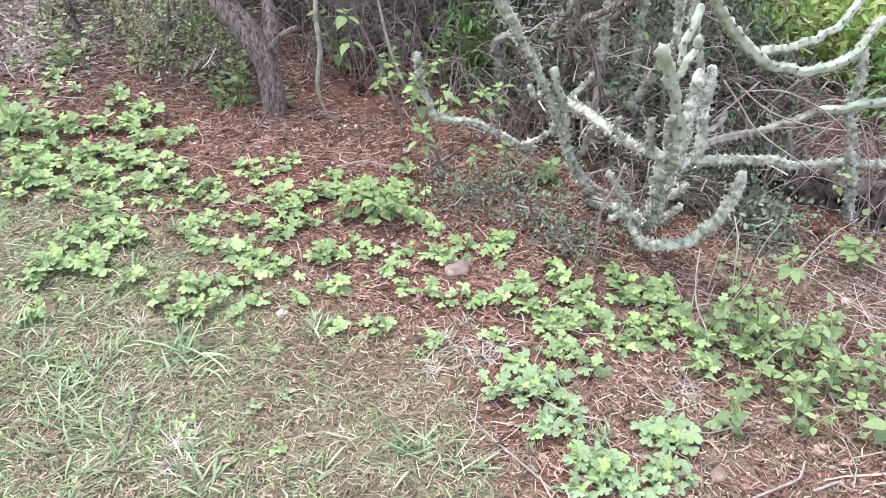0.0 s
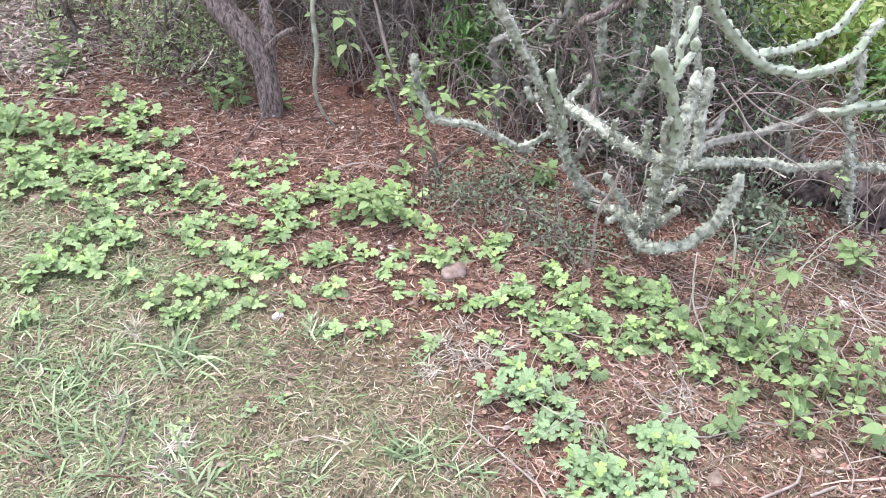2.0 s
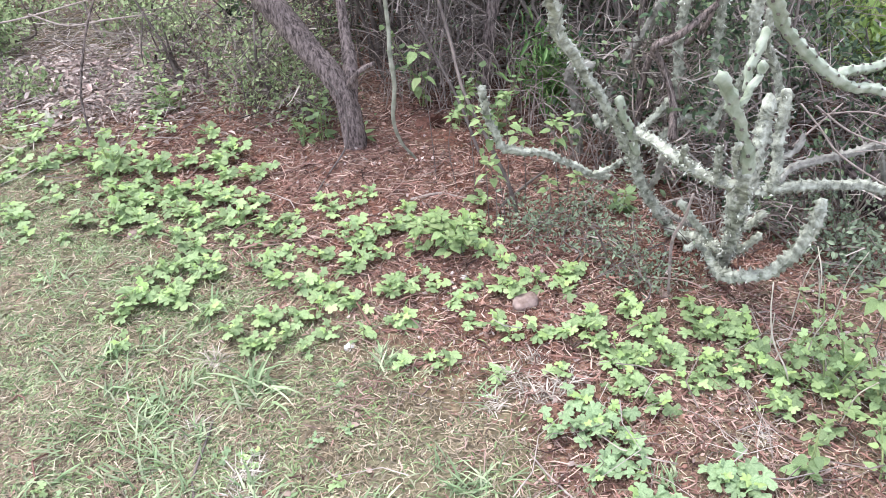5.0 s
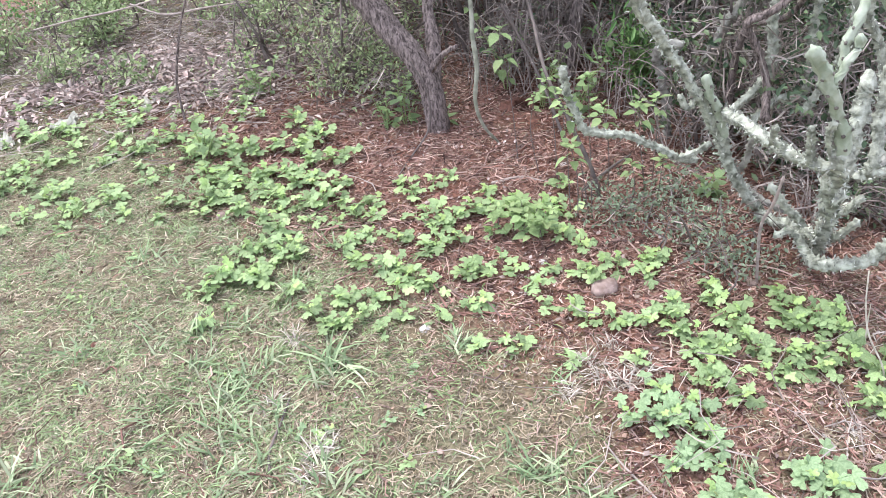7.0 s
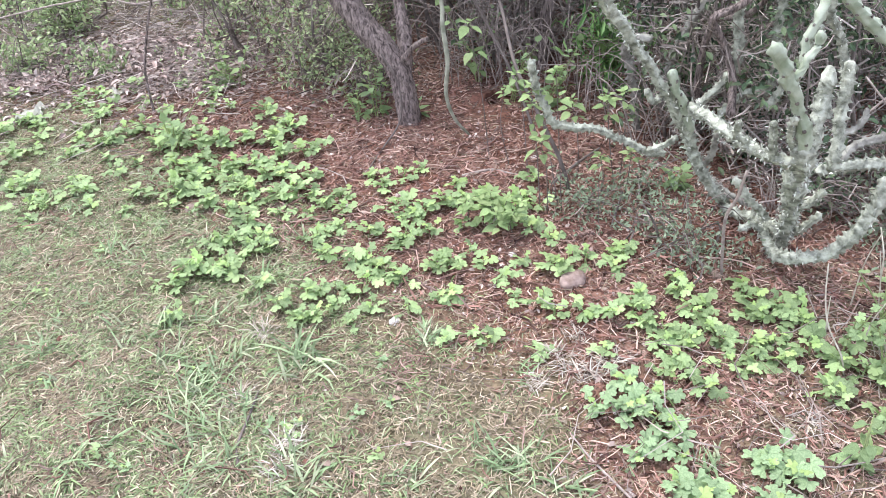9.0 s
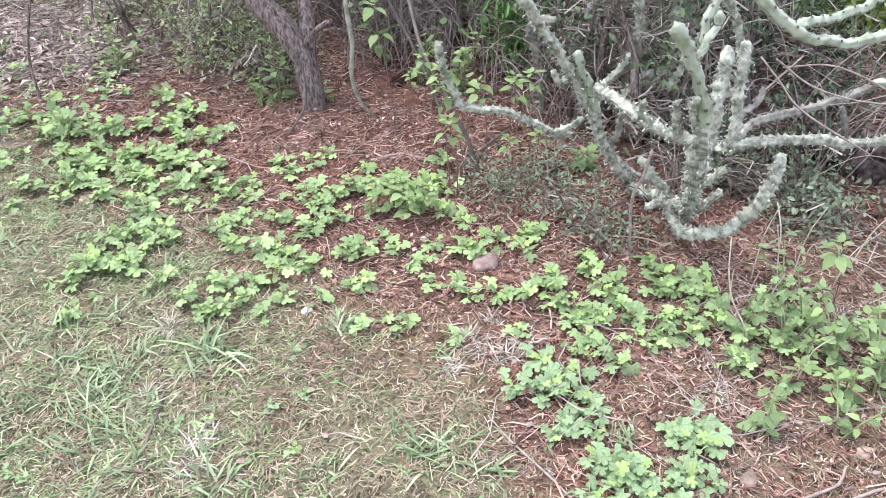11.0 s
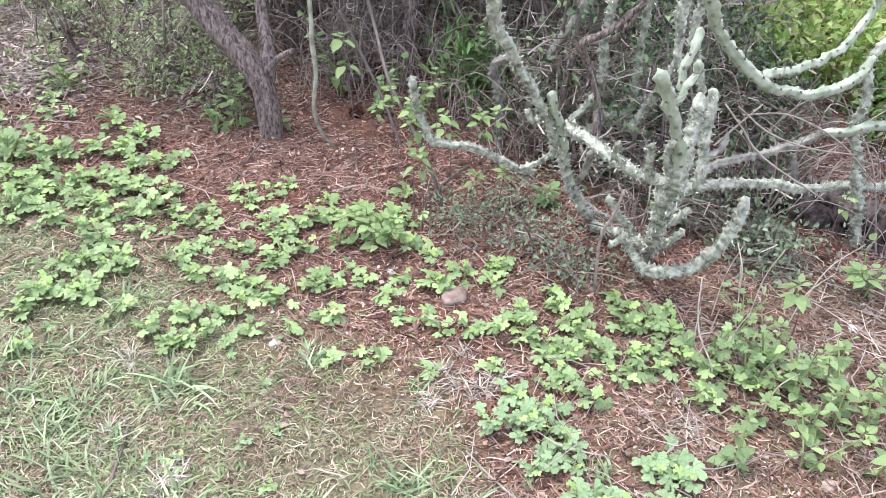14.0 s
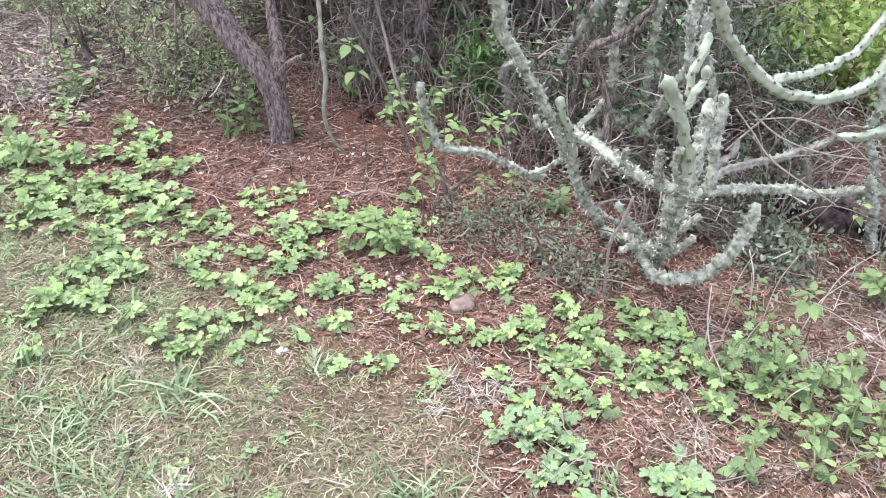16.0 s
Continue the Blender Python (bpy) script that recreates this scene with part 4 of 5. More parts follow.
def spurge_branch(name, skin, radius, pts, parent, seed):
    """A fleshy stem with five toothed ribs, dark thorn pads while young, ragged dried remains when old."""
    r = np.random.default_rng(seed)
    o = np.array(parent.location)
    pts, radius = np.array(pts) - o, radius * (0.54 if skin == "bare" else 0.64)
    pts = smooth_path(pts, 0.05)
    pts[1:-1] += r.normal(0, radius * 0.2, (len(pts) - 2, 3))
    line = smooth_path(pts, 0.006)
    n, sides = len(line), 15
    tan, s, u = frames(line)
    run = np.r_[0, np.cumsum(np.linalg.norm(np.diff(line, axis=0), axis=1))]
    length = run[-1]
    period = (0.030 if skin in ("shaggy", "toothed") else 0.058 if skin == "" else 0.036) * (0.7 + 12 * radius)
    high = min({"shaggy": 0.85, "toothed": 1.05, "": 0.42, "bare": 0.8}[skin], 0.012 / radius)
    start = r.random(5)
    twist = r.uniform(-2.5, 2.5) * run
    a = np.arange(sides)[None] * 6.28318 / sides + twist[:, None]
    phase = np.abs((run[:, None] / period + start[None]) % 1.0 - 0.5)
    tooth = high * np.clip(1 - phase / (0.34 if skin == "" else 0.24), 0, 1) ** 1.1 * r.uniform(0.35, 1.3, (40, 5))[(run[:, None] / period + start[None]).astype(int) % 40, np.arange(5)[None]]
    f = np.full((n, sides), 0.84) + r.normal(0, 0.045 if skin else 0.025, (n, sides))
    f[:, 0::3] = 1.0 + tooth + r.normal(0, 0.03, (n, 5))
    f[:, 1::3] += 0.22 * tooth
    f[:, 2::3] += 0.22 * np.roll(tooth, -1, 1)
    girth = radius * np.clip(1 + 0.10 * np.interp(run, np.linspace(0, length, 9), r.normal(0, 1, 9)), 0.8, 1.25)
    girth = girth * np.clip(np.sqrt(np.minimum(run, length - run) / radius + 0.12), 0.35, 1)
    ring = line[:, None] + (girth[:, None] * f)[..., None] * (np.cos(a)[..., None] * s[:, None] + np.sin(a)[..., None] * u[:, None])
    i = (np.arange(n - 1)[:, None] * sides + np.arange(sides)).ravel()
    j = (np.arange(n - 1)[:, None] * sides + (np.arange(sides) + 1) % sides).ravel()
    faces = np.stack([i, j, j + sides, i + sides], -1).tolist()
    faces += [tuple(range(sides))[::-1], tuple(range((n - 1) * sides, n * sides))]
    ob = add_mesh(name, ring.reshape(-1, 3), faces, SPURGE_GREY if skin == "bare" else SPURGE if skin else SPURGE_PALE, parent, smooth=True)
    pads, rag_p, rag_w = [], [], []
    for rib in range(5):
        for q in range(int(length / period)):
            at = (q + 0.5 - start[rib]) * period
            if at < 0 or at > length:
                continue
            k = min(n - 1, int(at / length * (n - 1)))
            d = ring[k, 3 * rib] - line[k]
            d /= np.linalg.norm(d) + 1e-9
            top = ring[k, 3 * rib]
            side = np.cross(d, tan[k])
            w = radius * r.uniform(0.24, 0.36)
            if skin == "" and r.random() < 0.8:
                rim = [top - d * 0.25 * w + w * (1.35 * math.cos(t) * tan[k] + math.sin(t) * side) for t in np.arange(7) * 0.8976]
                pads.append((np.array(rim + [top + d * 0.5 * w]), [(e, (e + 1) % 7, 7) for e in range(7)]))
            for e in (-1, 1):
                tip = top + (d + 0.8 * e * side + 0.3 * tan[k]) * radius * r.uniform(0.25, 0.6)
                h = radius * 0.07
                pads.append((np.array([top + h * tan[k], top - h * tan[k], top - h * d, tip]), [(0, 1, 3), (1, 2, 3), (2, 0, 3)]))
            if skin in ("shaggy", "toothed"):
                for e in range(r.integers(2, 6) if skin == "shaggy" else r.integers(0, 3)):
                    rag_p.append(top - d * 0.1 * radius + r.normal(0, 0.1 * radius, 3))
                    rag_w.append(d + r.normal(0, 0.65, 3))
    tv, tf = joined(pads)
    tagged(add_mesh("thorn_cover", tv, tf, TUBERCLE if skin == "" else SPUR, ob), kind="stuff")
    if rag_p:
        m = int(length / (0.0035 if skin == "shaggy" else 0.03))
        k, t = r.integers(0, n, m), r.integers(0, sides, m)
        d = ring[k, t] - line[k]
        d /= np.linalg.norm(d, axis=1)[:, None] + 1e-9
        p = np.vstack([np.array(rag_p), ring[k, t] - 0.1 * radius * d])
        w = np.vstack([np.array(rag_w), d + r.normal(0, 0.9, (m, 3))])
        lv, lf = leaves(p, w, min(radius, 0.018) * r.uniform(0.3, 1.0, len(p)), 0.34, 0.5, seed)
        tagged(add_mesh("scurf", lv, lf, SCURF, ob, "ragged pale dried leaf remains"), kind="stuff")
    return ob


spurge = tagged(base("spurge_shrub", 0.85, 3.05), "pale grey-green thorny candelabra spurge with knobbly branches", "spurge")
for k, (part_name, skin, radius, pts) in enumerate(EUPHORBIA):
    spurge_branch(part_name, skin, radius, pts, spurge, 400 + k)


# ---- hanging stems, sticks and stalks ----
def single_stem(name, pts, radii, mat, label, category, seed, lump=0.05, sides=8):
    o = np.array(pts[-1])
    v, f = tube(np.array(pts) - o, radii, sides, 0.02, lump, seed)
    ob = add_mesh(name, v, f, mat, smooth=True)
    ob.location = o
    return tagged(ob, label, category)


single_stem("hanging_vine", upward(([(-0.47, 3.70, 0.67), (-0.47, 3.68, 0.52), (-0.46, 3.66, 0.39), (-0.48, 3.66, 0.24), (-0.46, 3.68, 0.12), (-0.41, 3.72, 0.02)])[::-1], (-0.02, 0.0, 0.5))[::-1], (0.008, 0.009, 0.008, 0.010, 0.009, 0.006), VINE_SKIN, "smooth grey-green vine hanging down to the soil", "vine", 61)
single_stem("bare_vine", [(-0.78, 3.80, 0.37), (-0.73, 3.78, 0.28), (-0.71, 3.77, 0.18), (-0.72, 3.72, 0.08), (-0.78, 3.60, 0.01), (-0.80, 3.36, 0.01)], (0.004, 0.0045, 0.004, 0.003), TWIG_BARK, "thin bare brown vine curling beside the trunk", "vine", 62)
single_stem("fallen_stick", [(-0.38, 3.36, 0.02), (-0.32, 3.39, 0.02), (-0.26, 3.41, 0.02), (-0.19, 3.38, 0.02), (-0.14, 3.37, 0.02)], (0.006, 0.007, 0.006, 0.004), DEADWOOD, "pale curved fallen stick on red soil", "stick", 63)
single_stem("fallen_stick", [(-0.01, 3.29, 0.03), (0.08, 3.46, 0.03), (0.16, 3.58, 0.03)], (0.005, 0.006, 0.004), TWIG_BARK, "brown fallen stick leaning over the litter", "stick", 64)
single_stem("fallen_stick", [(-0.78, 2.12, 0.01), (-0.77, 2.02, 0.01), (-0.76, 1.91, 0.01), (-0.72, 1.82, 0.01), (-0.70, 1.74, 0.01)], (0.003, 0.004, 0.0045, 0.003), TWIG_BARK, "thin dark twig lying in the grass", "stick", 72)
single_stem("fallen_stick", [(0.13, 2.04, 0.01), (0.17, 1.98, 0.01), (0.22, 1.92, 0.01), (0.29, 1.84, 0.01), (0.35, 1.76, 0.01)], (0.002, 0.003, 0.0035, 0.003), DEADWOOD, "long thin twig lying on bare soil", "stick", 73)
single_stem("fallen_stick", [(0.80, 1.78, 0.01), (0.89, 1.82, 0.01), (0.95, 1.85, 0.01), (0.98, 1.90, 0.01)], (0.003, 0.004, 0.003), DEADWOOD, "curved pale twig among the weeds", "stick", 74)
single_stem("fallen_stick", [(0.97, 1.81, 0.01), (1.05, 1.84, 0.01), (1.12, 1.84, 0.01), (1.19, 1.81, 0.01)], (0.004, 0.005, 0.004), DEADWOOD, "curved pale twig among the weeds", "stick", 75)
single_stem("dry_stick", [(0.58, 2.62, 0.47), (0.57, 2.66, 0.36), (0.55, 2.70, 0.26), (0.56, 2.74, 0.09), (0.57, 2.77, -0.01)], (0.004, 0.005, 0.005, 0.004), DEADWOOD, "weathered upright dead stem below the spurge", "stick", 65)
single_stem("grass_stalk", [(0.76, 2.36, 0.35), (0.77, 2.36, 0.24), (0.79, 2.35, 0.15), (0.83, 2.33, 0.07), (0.85, 2.33, -0.01)], (0.0018, 0.0024, 0.0026), PALE_STALK, "tall pale dry grass stalk among the weeds", "grass stalk", 66)
single_stem("grass_stalk", [(0.98, 2.70, 0.24), (0.97, 2.60, 0.21), (0.97, 2.58, 0.14)], (0.0018, 0.0024, 0.0024), PALE_STALK, "pale dry grass stalk below the spurge", "grass stalk", 67)
for k, (x, y, h, dx) in enumerate([(0.92, 2.62, 0.30, 0.03), (0.99, 2.58, 0.26, -0.05), (1.05, 2.64, 0.28, 0.04), (0.90, 2.40, 0.22, 0.02), (1.16, 2.60, 0.22, 0.08), (1.24, 2.70, 0.26, 0.12), (0.82, 2.45, 0.2, -0.02), (0.95, 2.20, 0.18, 0.05)]):
    single_stem("grass_stalk", [(x + dx, y - 0.03, h), (x + 0.4 * dx, y, 0.55 * h), (x, y, -0.01)], (0.0014, 0.002, 0.0022), PALE_STALK, "thin upright dry grass stalk among the weeds", "grass stalk", 90 + k)
single_stem("sapling_stem", [(-1.90, 4.10, 0.68), (-1.98, 4.08, 0.53), (-2.04, 4.05, 0.37), (-2.09, 4.03, 0.20), (-2.09, 4.00, 0.01)], (0.005, 0.006, 0.007), BARK, "thin dark leafless sapling stem", "sapling", 68)
single_stem("dry_branch", [(-3.42, 4.75, 0.28), (-3.12, 4.80, 0.32), (-2.83, 4.85, 0.35), (-2.41, 4.90, 0.43)], (0.005, 0.006, 0.004), DEADWOOD, "bleached dry branch lying over brushwood", "branch", 69)
single_stem("dry_branch", [(-2.67, 4.70, 0.42), (-2.47, 4.70, 0.35), (-2.25, 4.75, 0.36), (-1.99, 4.80, 0.37)], (0.005, 0.006, 0.004), DEADWOOD, "bleached dry branch lying over brushwood", "branch", 70)
single_stem("dead_branch", [(0.73, 3.30, 0.85), (0.72, 3.34, 0.77), (0.70, 3.38, 0.69), (0.65, 3.45, 0.61), (0.56, 3.52, 0.57), (0.53, 3.60, 0.38), (0.53, 3.66, 0.12)], (0.006, 0.012, 0.014, 0.016), BARK, "brown dead branch leaning through the thicket", "branch", 76)
for k, (pts, radii) in enumerate([
    ([(0.90, 2.85, 0.64), (0.96, 2.83, 0.57), (1.03, 2.80, 0.49), (1.23, 2.75, 0.37)], (0.0028, 0.0032, 0.0024)),
    ([(0.96, 2.90, 0.61), (1.08, 2.90, 0.52), (1.22, 2.90, 0.47), (1.37, 2.90, 0.45)], (0.0028, 0.003, 0.002)),
    ([(1.00, 2.95, 0.56), (1.15, 2.95, 0.56), (1.33, 2.95, 0.47), (1.48, 2.95, 0.33)], (0.0025, 0.0028, 0.0018)),
    ([(0.93, 2.95, 0.45), (0.98, 2.95, 0.51), (1.05, 2.94, 0.60)], (0.003, 0.0035, 0.002))]):
    single_stem("dry_twig", pts, radii, DEADWOOD, "thin grey dry twig caught among the spurge branches", "twig", 80 + k)
single_stem("leaning_sapling", [(-0.25, 3.62, 0.75), (-0.21, 3.58, 0.61), (-0.15, 3.42, 0.46), (-0.06, 3.32, 0.31), (0.02, 3.30, 0.12), (0.05, 3.30, -0.01)], (0.006, 0.007, 0.008), TWIG_BARK, "brown leaning sapling beside the spurge", "stem", 85)
single_stem("leaning_sapling", [(-0.40, 4.02, 0.53), (-0.31, 4.00, 0.34), (-0.22, 3.92, 0.18), (-0.13, 3.80, -0.01)], (0.006, 0.007, 0.007), TWIG_BARK, "brown leaning sapling beside the burrow", "stem", 86)
single_stem("dead_branch", [(0.62, 3.32, 0.30), (0.62, 3.38, 0.42), (0.57, 3.36, 0.56), (0.53, 3.32, 0.65), (0.61, 3.30, 0.70), (0.72, 3.30, 0.80)][::-1], (0.010, 0.014, 0.013, 0.016), BARK, "brown dead branch leaning through the thicket", "branch", 87)
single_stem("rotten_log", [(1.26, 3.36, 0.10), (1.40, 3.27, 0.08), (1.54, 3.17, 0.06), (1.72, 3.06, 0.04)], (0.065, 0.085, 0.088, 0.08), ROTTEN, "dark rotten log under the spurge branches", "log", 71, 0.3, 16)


# ---- stones and scraps ----
def stone(x, y, size, mat, label, seed, name="stone"):
    bm = bmesh.new()
    bmesh.ops.create_icosphere(bm, subdivisions=3, radius=1.0)
    for q in bm.verts:
        k = 1 + 0.35 * noise.noise(q.co * 1.3 + Vector((seed, 0, 0))) + 0.12 * noise.noise(q.co * 4 + Vector((0, seed, 0)))
        q.co = Vector((q.co.x * size * k, q.co.y * size * k * 0.8, q.co.z * size * k * 0.5))
    me = bpy.data.meshes.new(name)
    bm.to_mesh(me)
    bm.free()
    me.materials.append(mat)
    me.polygons.foreach_set("use_smooth", [True] * len(me.polygons))
    ob = new(name, me)
    ob.location = (x, y, float(ground_z(x, y)) + size * 0.12)
    ob.rotation_euler = (0, 0, seed)
    return tagged(ob, label, "stone")


for k, (x, y, s) in enumerate([(-0.45, 2.46, 0.019), (1.35, 2.56, 0.018), (-0.11, 3.54, 0.015), (0.10, 2.70, 0.05), (-1.48, 3.13, 0.03), (-0.12, 2.85, 0.015), (0.56, 2.77, 0.02), (0.29, 2.50, 0.012), (-0.45, 3.80, 0.01)]):
    if s > 0.0195:
        stone(x, y, s, ROCK, "brown half-buried stone among the weeds", k + 1)
    else:
        stone(x, y, s, STONE, "small white stone lying on the soil", k + 1)


def burrow(x, y):
    """A small mound of fresh soil round the mouth of an animal's hole."""
    r = np.random.default_rng(5)
    prof = [(0.001, -0.20), (0.024, -0.20), (0.028, -0.03), (0.031, 0.0), (0.038, 0.006), (0.055, 0.0), (0.085, -0.03), (0.11, -0.07)]
    m = np.array(Matrix.Rotation(radians(44), 3, "X"))
    k = 22
    v = []
    for rad, dep in prof:
        for a in np.arange(k) * 6.28318 / k:
            q = rad * (1 + 0.10 * r.normal()) if rad > 0.03 else rad
            near = (1.9 if math.sin(a) < 0 else 0.55) if rad > 0.045 else 1.0
            v.append(m @ np.array([1.35 * q * math.cos(a), near * q * math.sin(a), dep + 0.004 * r.normal()]))
    n = len(prof)
    f = [(i * k + j, i * k + (j + 1) % k, (i + 1) * k + (j + 1) % k, (i + 1) * k + j) for i in range(n - 1) for j in range(k)]
    ob = add_mesh("burrow", np.array(v), f, FRESH_SOIL, smooth=True)
    ob.location = (x, y, float(ground_z(x, y)) + 0.02)
    return tagged(ob, "small animal burrow with a mound of loose red soil", "burrow")


burrow(*HOLE)


def scrap(x, y, size, seed):
    """A crumpled torn sheet lying on the ground."""
    r = np.random.default_rng(seed)
    k = 9
    g = np.linspace(-1, 1, k)
    gx, gy = np.meshgrid(g, g)
    z = 0.25 * waves(gx, gy, seed, 1.6) + 0.1 * waves(gx, gy, seed + 1, 0.7)
    ed = 1 - 0.3 * r.random((k, k))
    v = np.stack([gx * ed * size, gy * ed * size * 0.7, (z + 0.35) * size], -1)
    i = (np.arange(k - 1)[:, None] * k + np.arange(k - 1)).ravel()
    ob = add_mesh("crumpled_sheet", v.reshape(-1, 3), np.stack([i, i + 1, i + k + 1, i + k], -1), PLASTIC)
    m = ob.modifiers.new("thick", "SOLIDIFY")
    m.thickness = 0.002
    ob.location, ob.rotation_euler = (x, y, float(ground_z(x, y)) + 0.01), (0.1, 0.15, seed)
    return tagged(ob, "pale crumpled sheet half covered by weeds", "litter")


for k, (x, y, s) in enumerate([(-2.76, 3.93, 0.1), (-2.40, 4.17, 0.07), (-3.03, 3.78, 0.08), (-2.85, 4.54, 0.09), (-3.02, 4.39, 0.06)]):
    scrap(x, y, s * 0.85, 500 + k)


def fallen_leaf(x, y, size, seed):
    """A single dry leaf, curled, lying on the ground."""
    r = np.random.default_rng(seed)
    v, f = leaf_shape("ovate", seed)
    v = v * size * 1.1
    v[:, 2] = np.abs(v[:, 2]) * 0.7 + 0.004
    ob = add_mesh("fallen_leaf", v, f, DRY_LEAF, smooth=True)
    m = ob.modifiers.new("thick", "SOLIDIFY")
    m.thickness = 0.0008
    ob.location, ob.rotation_euler = (x, y, float(ground_z(x, y)) + 0.006), (r.normal(0, 0.15), r.normal(0, 0.15), r.uniform(0, 6.28))
    return tagged(ob, "dry curled pale brown fallen leaf", "leaf")


for k, (x, y, s) in enumerate([(0.74, 1.84, 0.05), (1.21, 2.33, 0.05), (-0.36, 2.15, 0.022), (-0.30, 1.97, 0.02), (-0.38, 2.12, 0.03), (-0.50, 1.88, 0.03), (0.55, 2.77, 0.03), (-0.12, 2.86, 0.025), (1.02, 1.94, 0.045), (1.45, 2.88, 0.03), (0.19, 2.64, 0.02), (1.00, 2.79, 0.03)]):
    fallen_leaf(x, y, s, 640 + k)


# ---- weeds ----
def lobed_leaf(seed, stalk):
    """A stalked blade cut into five blunt lobes, along +y; the blade's length is about 1."""
    r = np.random.default_rng(seed)
    pieces = [tube([(0, 0, 0), (0, 0.5 * stalk, 0.07 * stalk + 0.02), (0, stalk + 0.01, 0.06)], (0.02, 0.014), 4, 0.25)]
    edge = []
    for k, (way, long) in enumerate(((-1.95, 0.36), (-0.98, 0.47), (0.0, 0.54), (0.98, 0.47), (1.95, 0.36))):
        way, long = way + r.normal(0, 0.08), long * r.uniform(0.88, 1.1)
        droop = r.normal(-0.04, 0.06)
        edge += [(way + e, long * q, droop * q) for e, q in ((-0.36, 0.84), (-0.17, 0.99), (0.0, 0.95), (0.17, 1.01), (0.36, 0.82))]
        if k < 4:
            edge.append((way + 0.49, 0.34 * r.uniform(0.85, 1.15), 0.035))
    ring = [(q * math.sin(t), q * math.cos(t), z) for t, q, z in edge]
    inner = [(0.5 * q * math.sin(t), 0.5 * q * math.cos(t), 0.5 * z + 0.03) for t, q, z in edge]
    n = len(ring)
    v = np.array([(0, 0, 0)] + inner + ring) @ turn_of(0, -0.12, 0.0).T + [0, stalk, 0.06]
    f = [(0, k + 2, k + 1) for k in range(n - 1)]
    f += [(k + 1, k + 2, n + k + 2, n + k + 1) for k in range(n - 1)]
    pieces.append((v, f))
    v, f = joined(pieces)
    me = bpy.data.meshes.new("leaf")
    me.from_pydata(np.array(v).tolist(), [], f)
    me.polygons.foreach_set("use_smooth", [True] * len(me.polygons))
    return me


def single_leaf(seed, kind):
    pv, pf = tube([(0, 0, 0), (0, 0.12, 0.03), (0, 0.25, 0.02)], (0.018, 0.012), 4, 0.2)
    lv, lf = leaf_shape(kind, seed)
    v, f = joined([(pv, pf), (lv * 0.8 + [0, 0.24, 0.02], lf)])
    me = bpy.data.meshes.new("leaf")
    me.from_pydata(v.tolist(), [], f)
    me.polygons.foreach_set("use_smooth", [True] * len(me.polygons))
    return me


def with_mat(me, mat):
    m = me.copy()
    m.materials.append(mat)
    return m


LOBED = [lobed_leaf(k, (0.3, 0.6, 0.42, 0.8)[k % 4]) for k in range(8)]
LOBED_SETS = [[with_mat(m, WEED) for m in LOBED], [with_mat(m, WEED_OLD) for m in LOBED]]
LOBED_YOUNG = [with_mat(m, WEED_YOUNG) for m in LOBED]
LOBED_TALL = [with_mat(m, NETTLE) for m in LOBED]
BROAD = [with_mat(single_leaf(70 + k, "ovate"), NETTLE) for k in range(4)]


def put_leaf(me, parent, at, az, pitch, roll, size):
    ob = new("leaf", me)
    ob.parent = parent
    ob.matrix_basis = Matrix.LocRotScale(Vector(at), Matrix(turn_of(az, pitch, roll).tolist()).to_quaternion(), (size, size, size))
    return ob


def weed(x, y, width, seed, meshes, label, least=0.05):
    """A low weed: a short stem with compound leaves fanned round it."""
    r = np.random.default_rng(seed)
    root = tagged(base("weed_plant", x, y), label, "weed", "lobe-leaved weeds")
    h = 0.5 * least + width * 0.2 * r.uniform(0.7, 1.3)
    tip = np.array([r.normal(0, 0.02), r.normal(0, 0.02), h])
    v, f = tube([(0, 0, -0.01), tip * [0.3, 0.6, 0.5], tip], (0.0035, 0.003, 0.002), 5, 0.03)
    add_mesh("stem", v, f, WEED_STEM, root)
    n = int(np.clip(4 + width * 45, 5, 12))
    a0 = r.uniform(0, 6.283)
    for k in range(n):
        t = 0.4 + 0.6 * k / (n - 1)
        size = float(np.clip(0.040 + 0.19 * width - (0.05 - least), least, 0.08)) * (1.15 - 0.55 * (k / (n - 1)) ** 1.5) * r.uniform(0.85, 1.15)
        young = k > 0.7 * n and r.random() < 0.7
        put_leaf((LOBED_YOUNG if young else meshes)[r.integers(0, len(meshes))], root, tip * [t, t, t] + np.r_[r.normal(0, width * 0.07, 2), 0], a0 + 2.4 * k, 0.05 + 0.5 * (k / (n - 1)) ** 2 + r.normal(0, 0.22), r.normal(0, 0.22), size)
    return root


WEEDS_LEFT = [
    (-1.45, 3.92, 0.11), (-1.33, 3.87, 0.10), (-1.26, 3.76, 0.13), (-1.32, 3.64, 0.13), (-1.52, 3.62, 0.15), (-1.45, 3.65, 0.11),
    (-1.21, 3.50, 0.10), (-1.11, 3.53, 0.10), (-1.07, 3.60, 0.06), (-1.80, 3.68, 0.16), (-1.67, 3.61, 0.11), (-1.73, 3.48, 0.10),
    (-1.56, 3.51, 0.09), (-1.59, 3.37, 0.13), (-1.45, 3.37, 0.11), (-1.39, 3.42, 0.11), (-1.29, 3.40, 0.11), (-1.21, 3.33, 0.09),
    (-1.15, 3.34, 0.11), (-1.03, 3.34, 0.08), (-1.60, 3.23, 0.13), (-1.52, 3.23, 0.07), (-1.40, 3.15, 0.11),
]
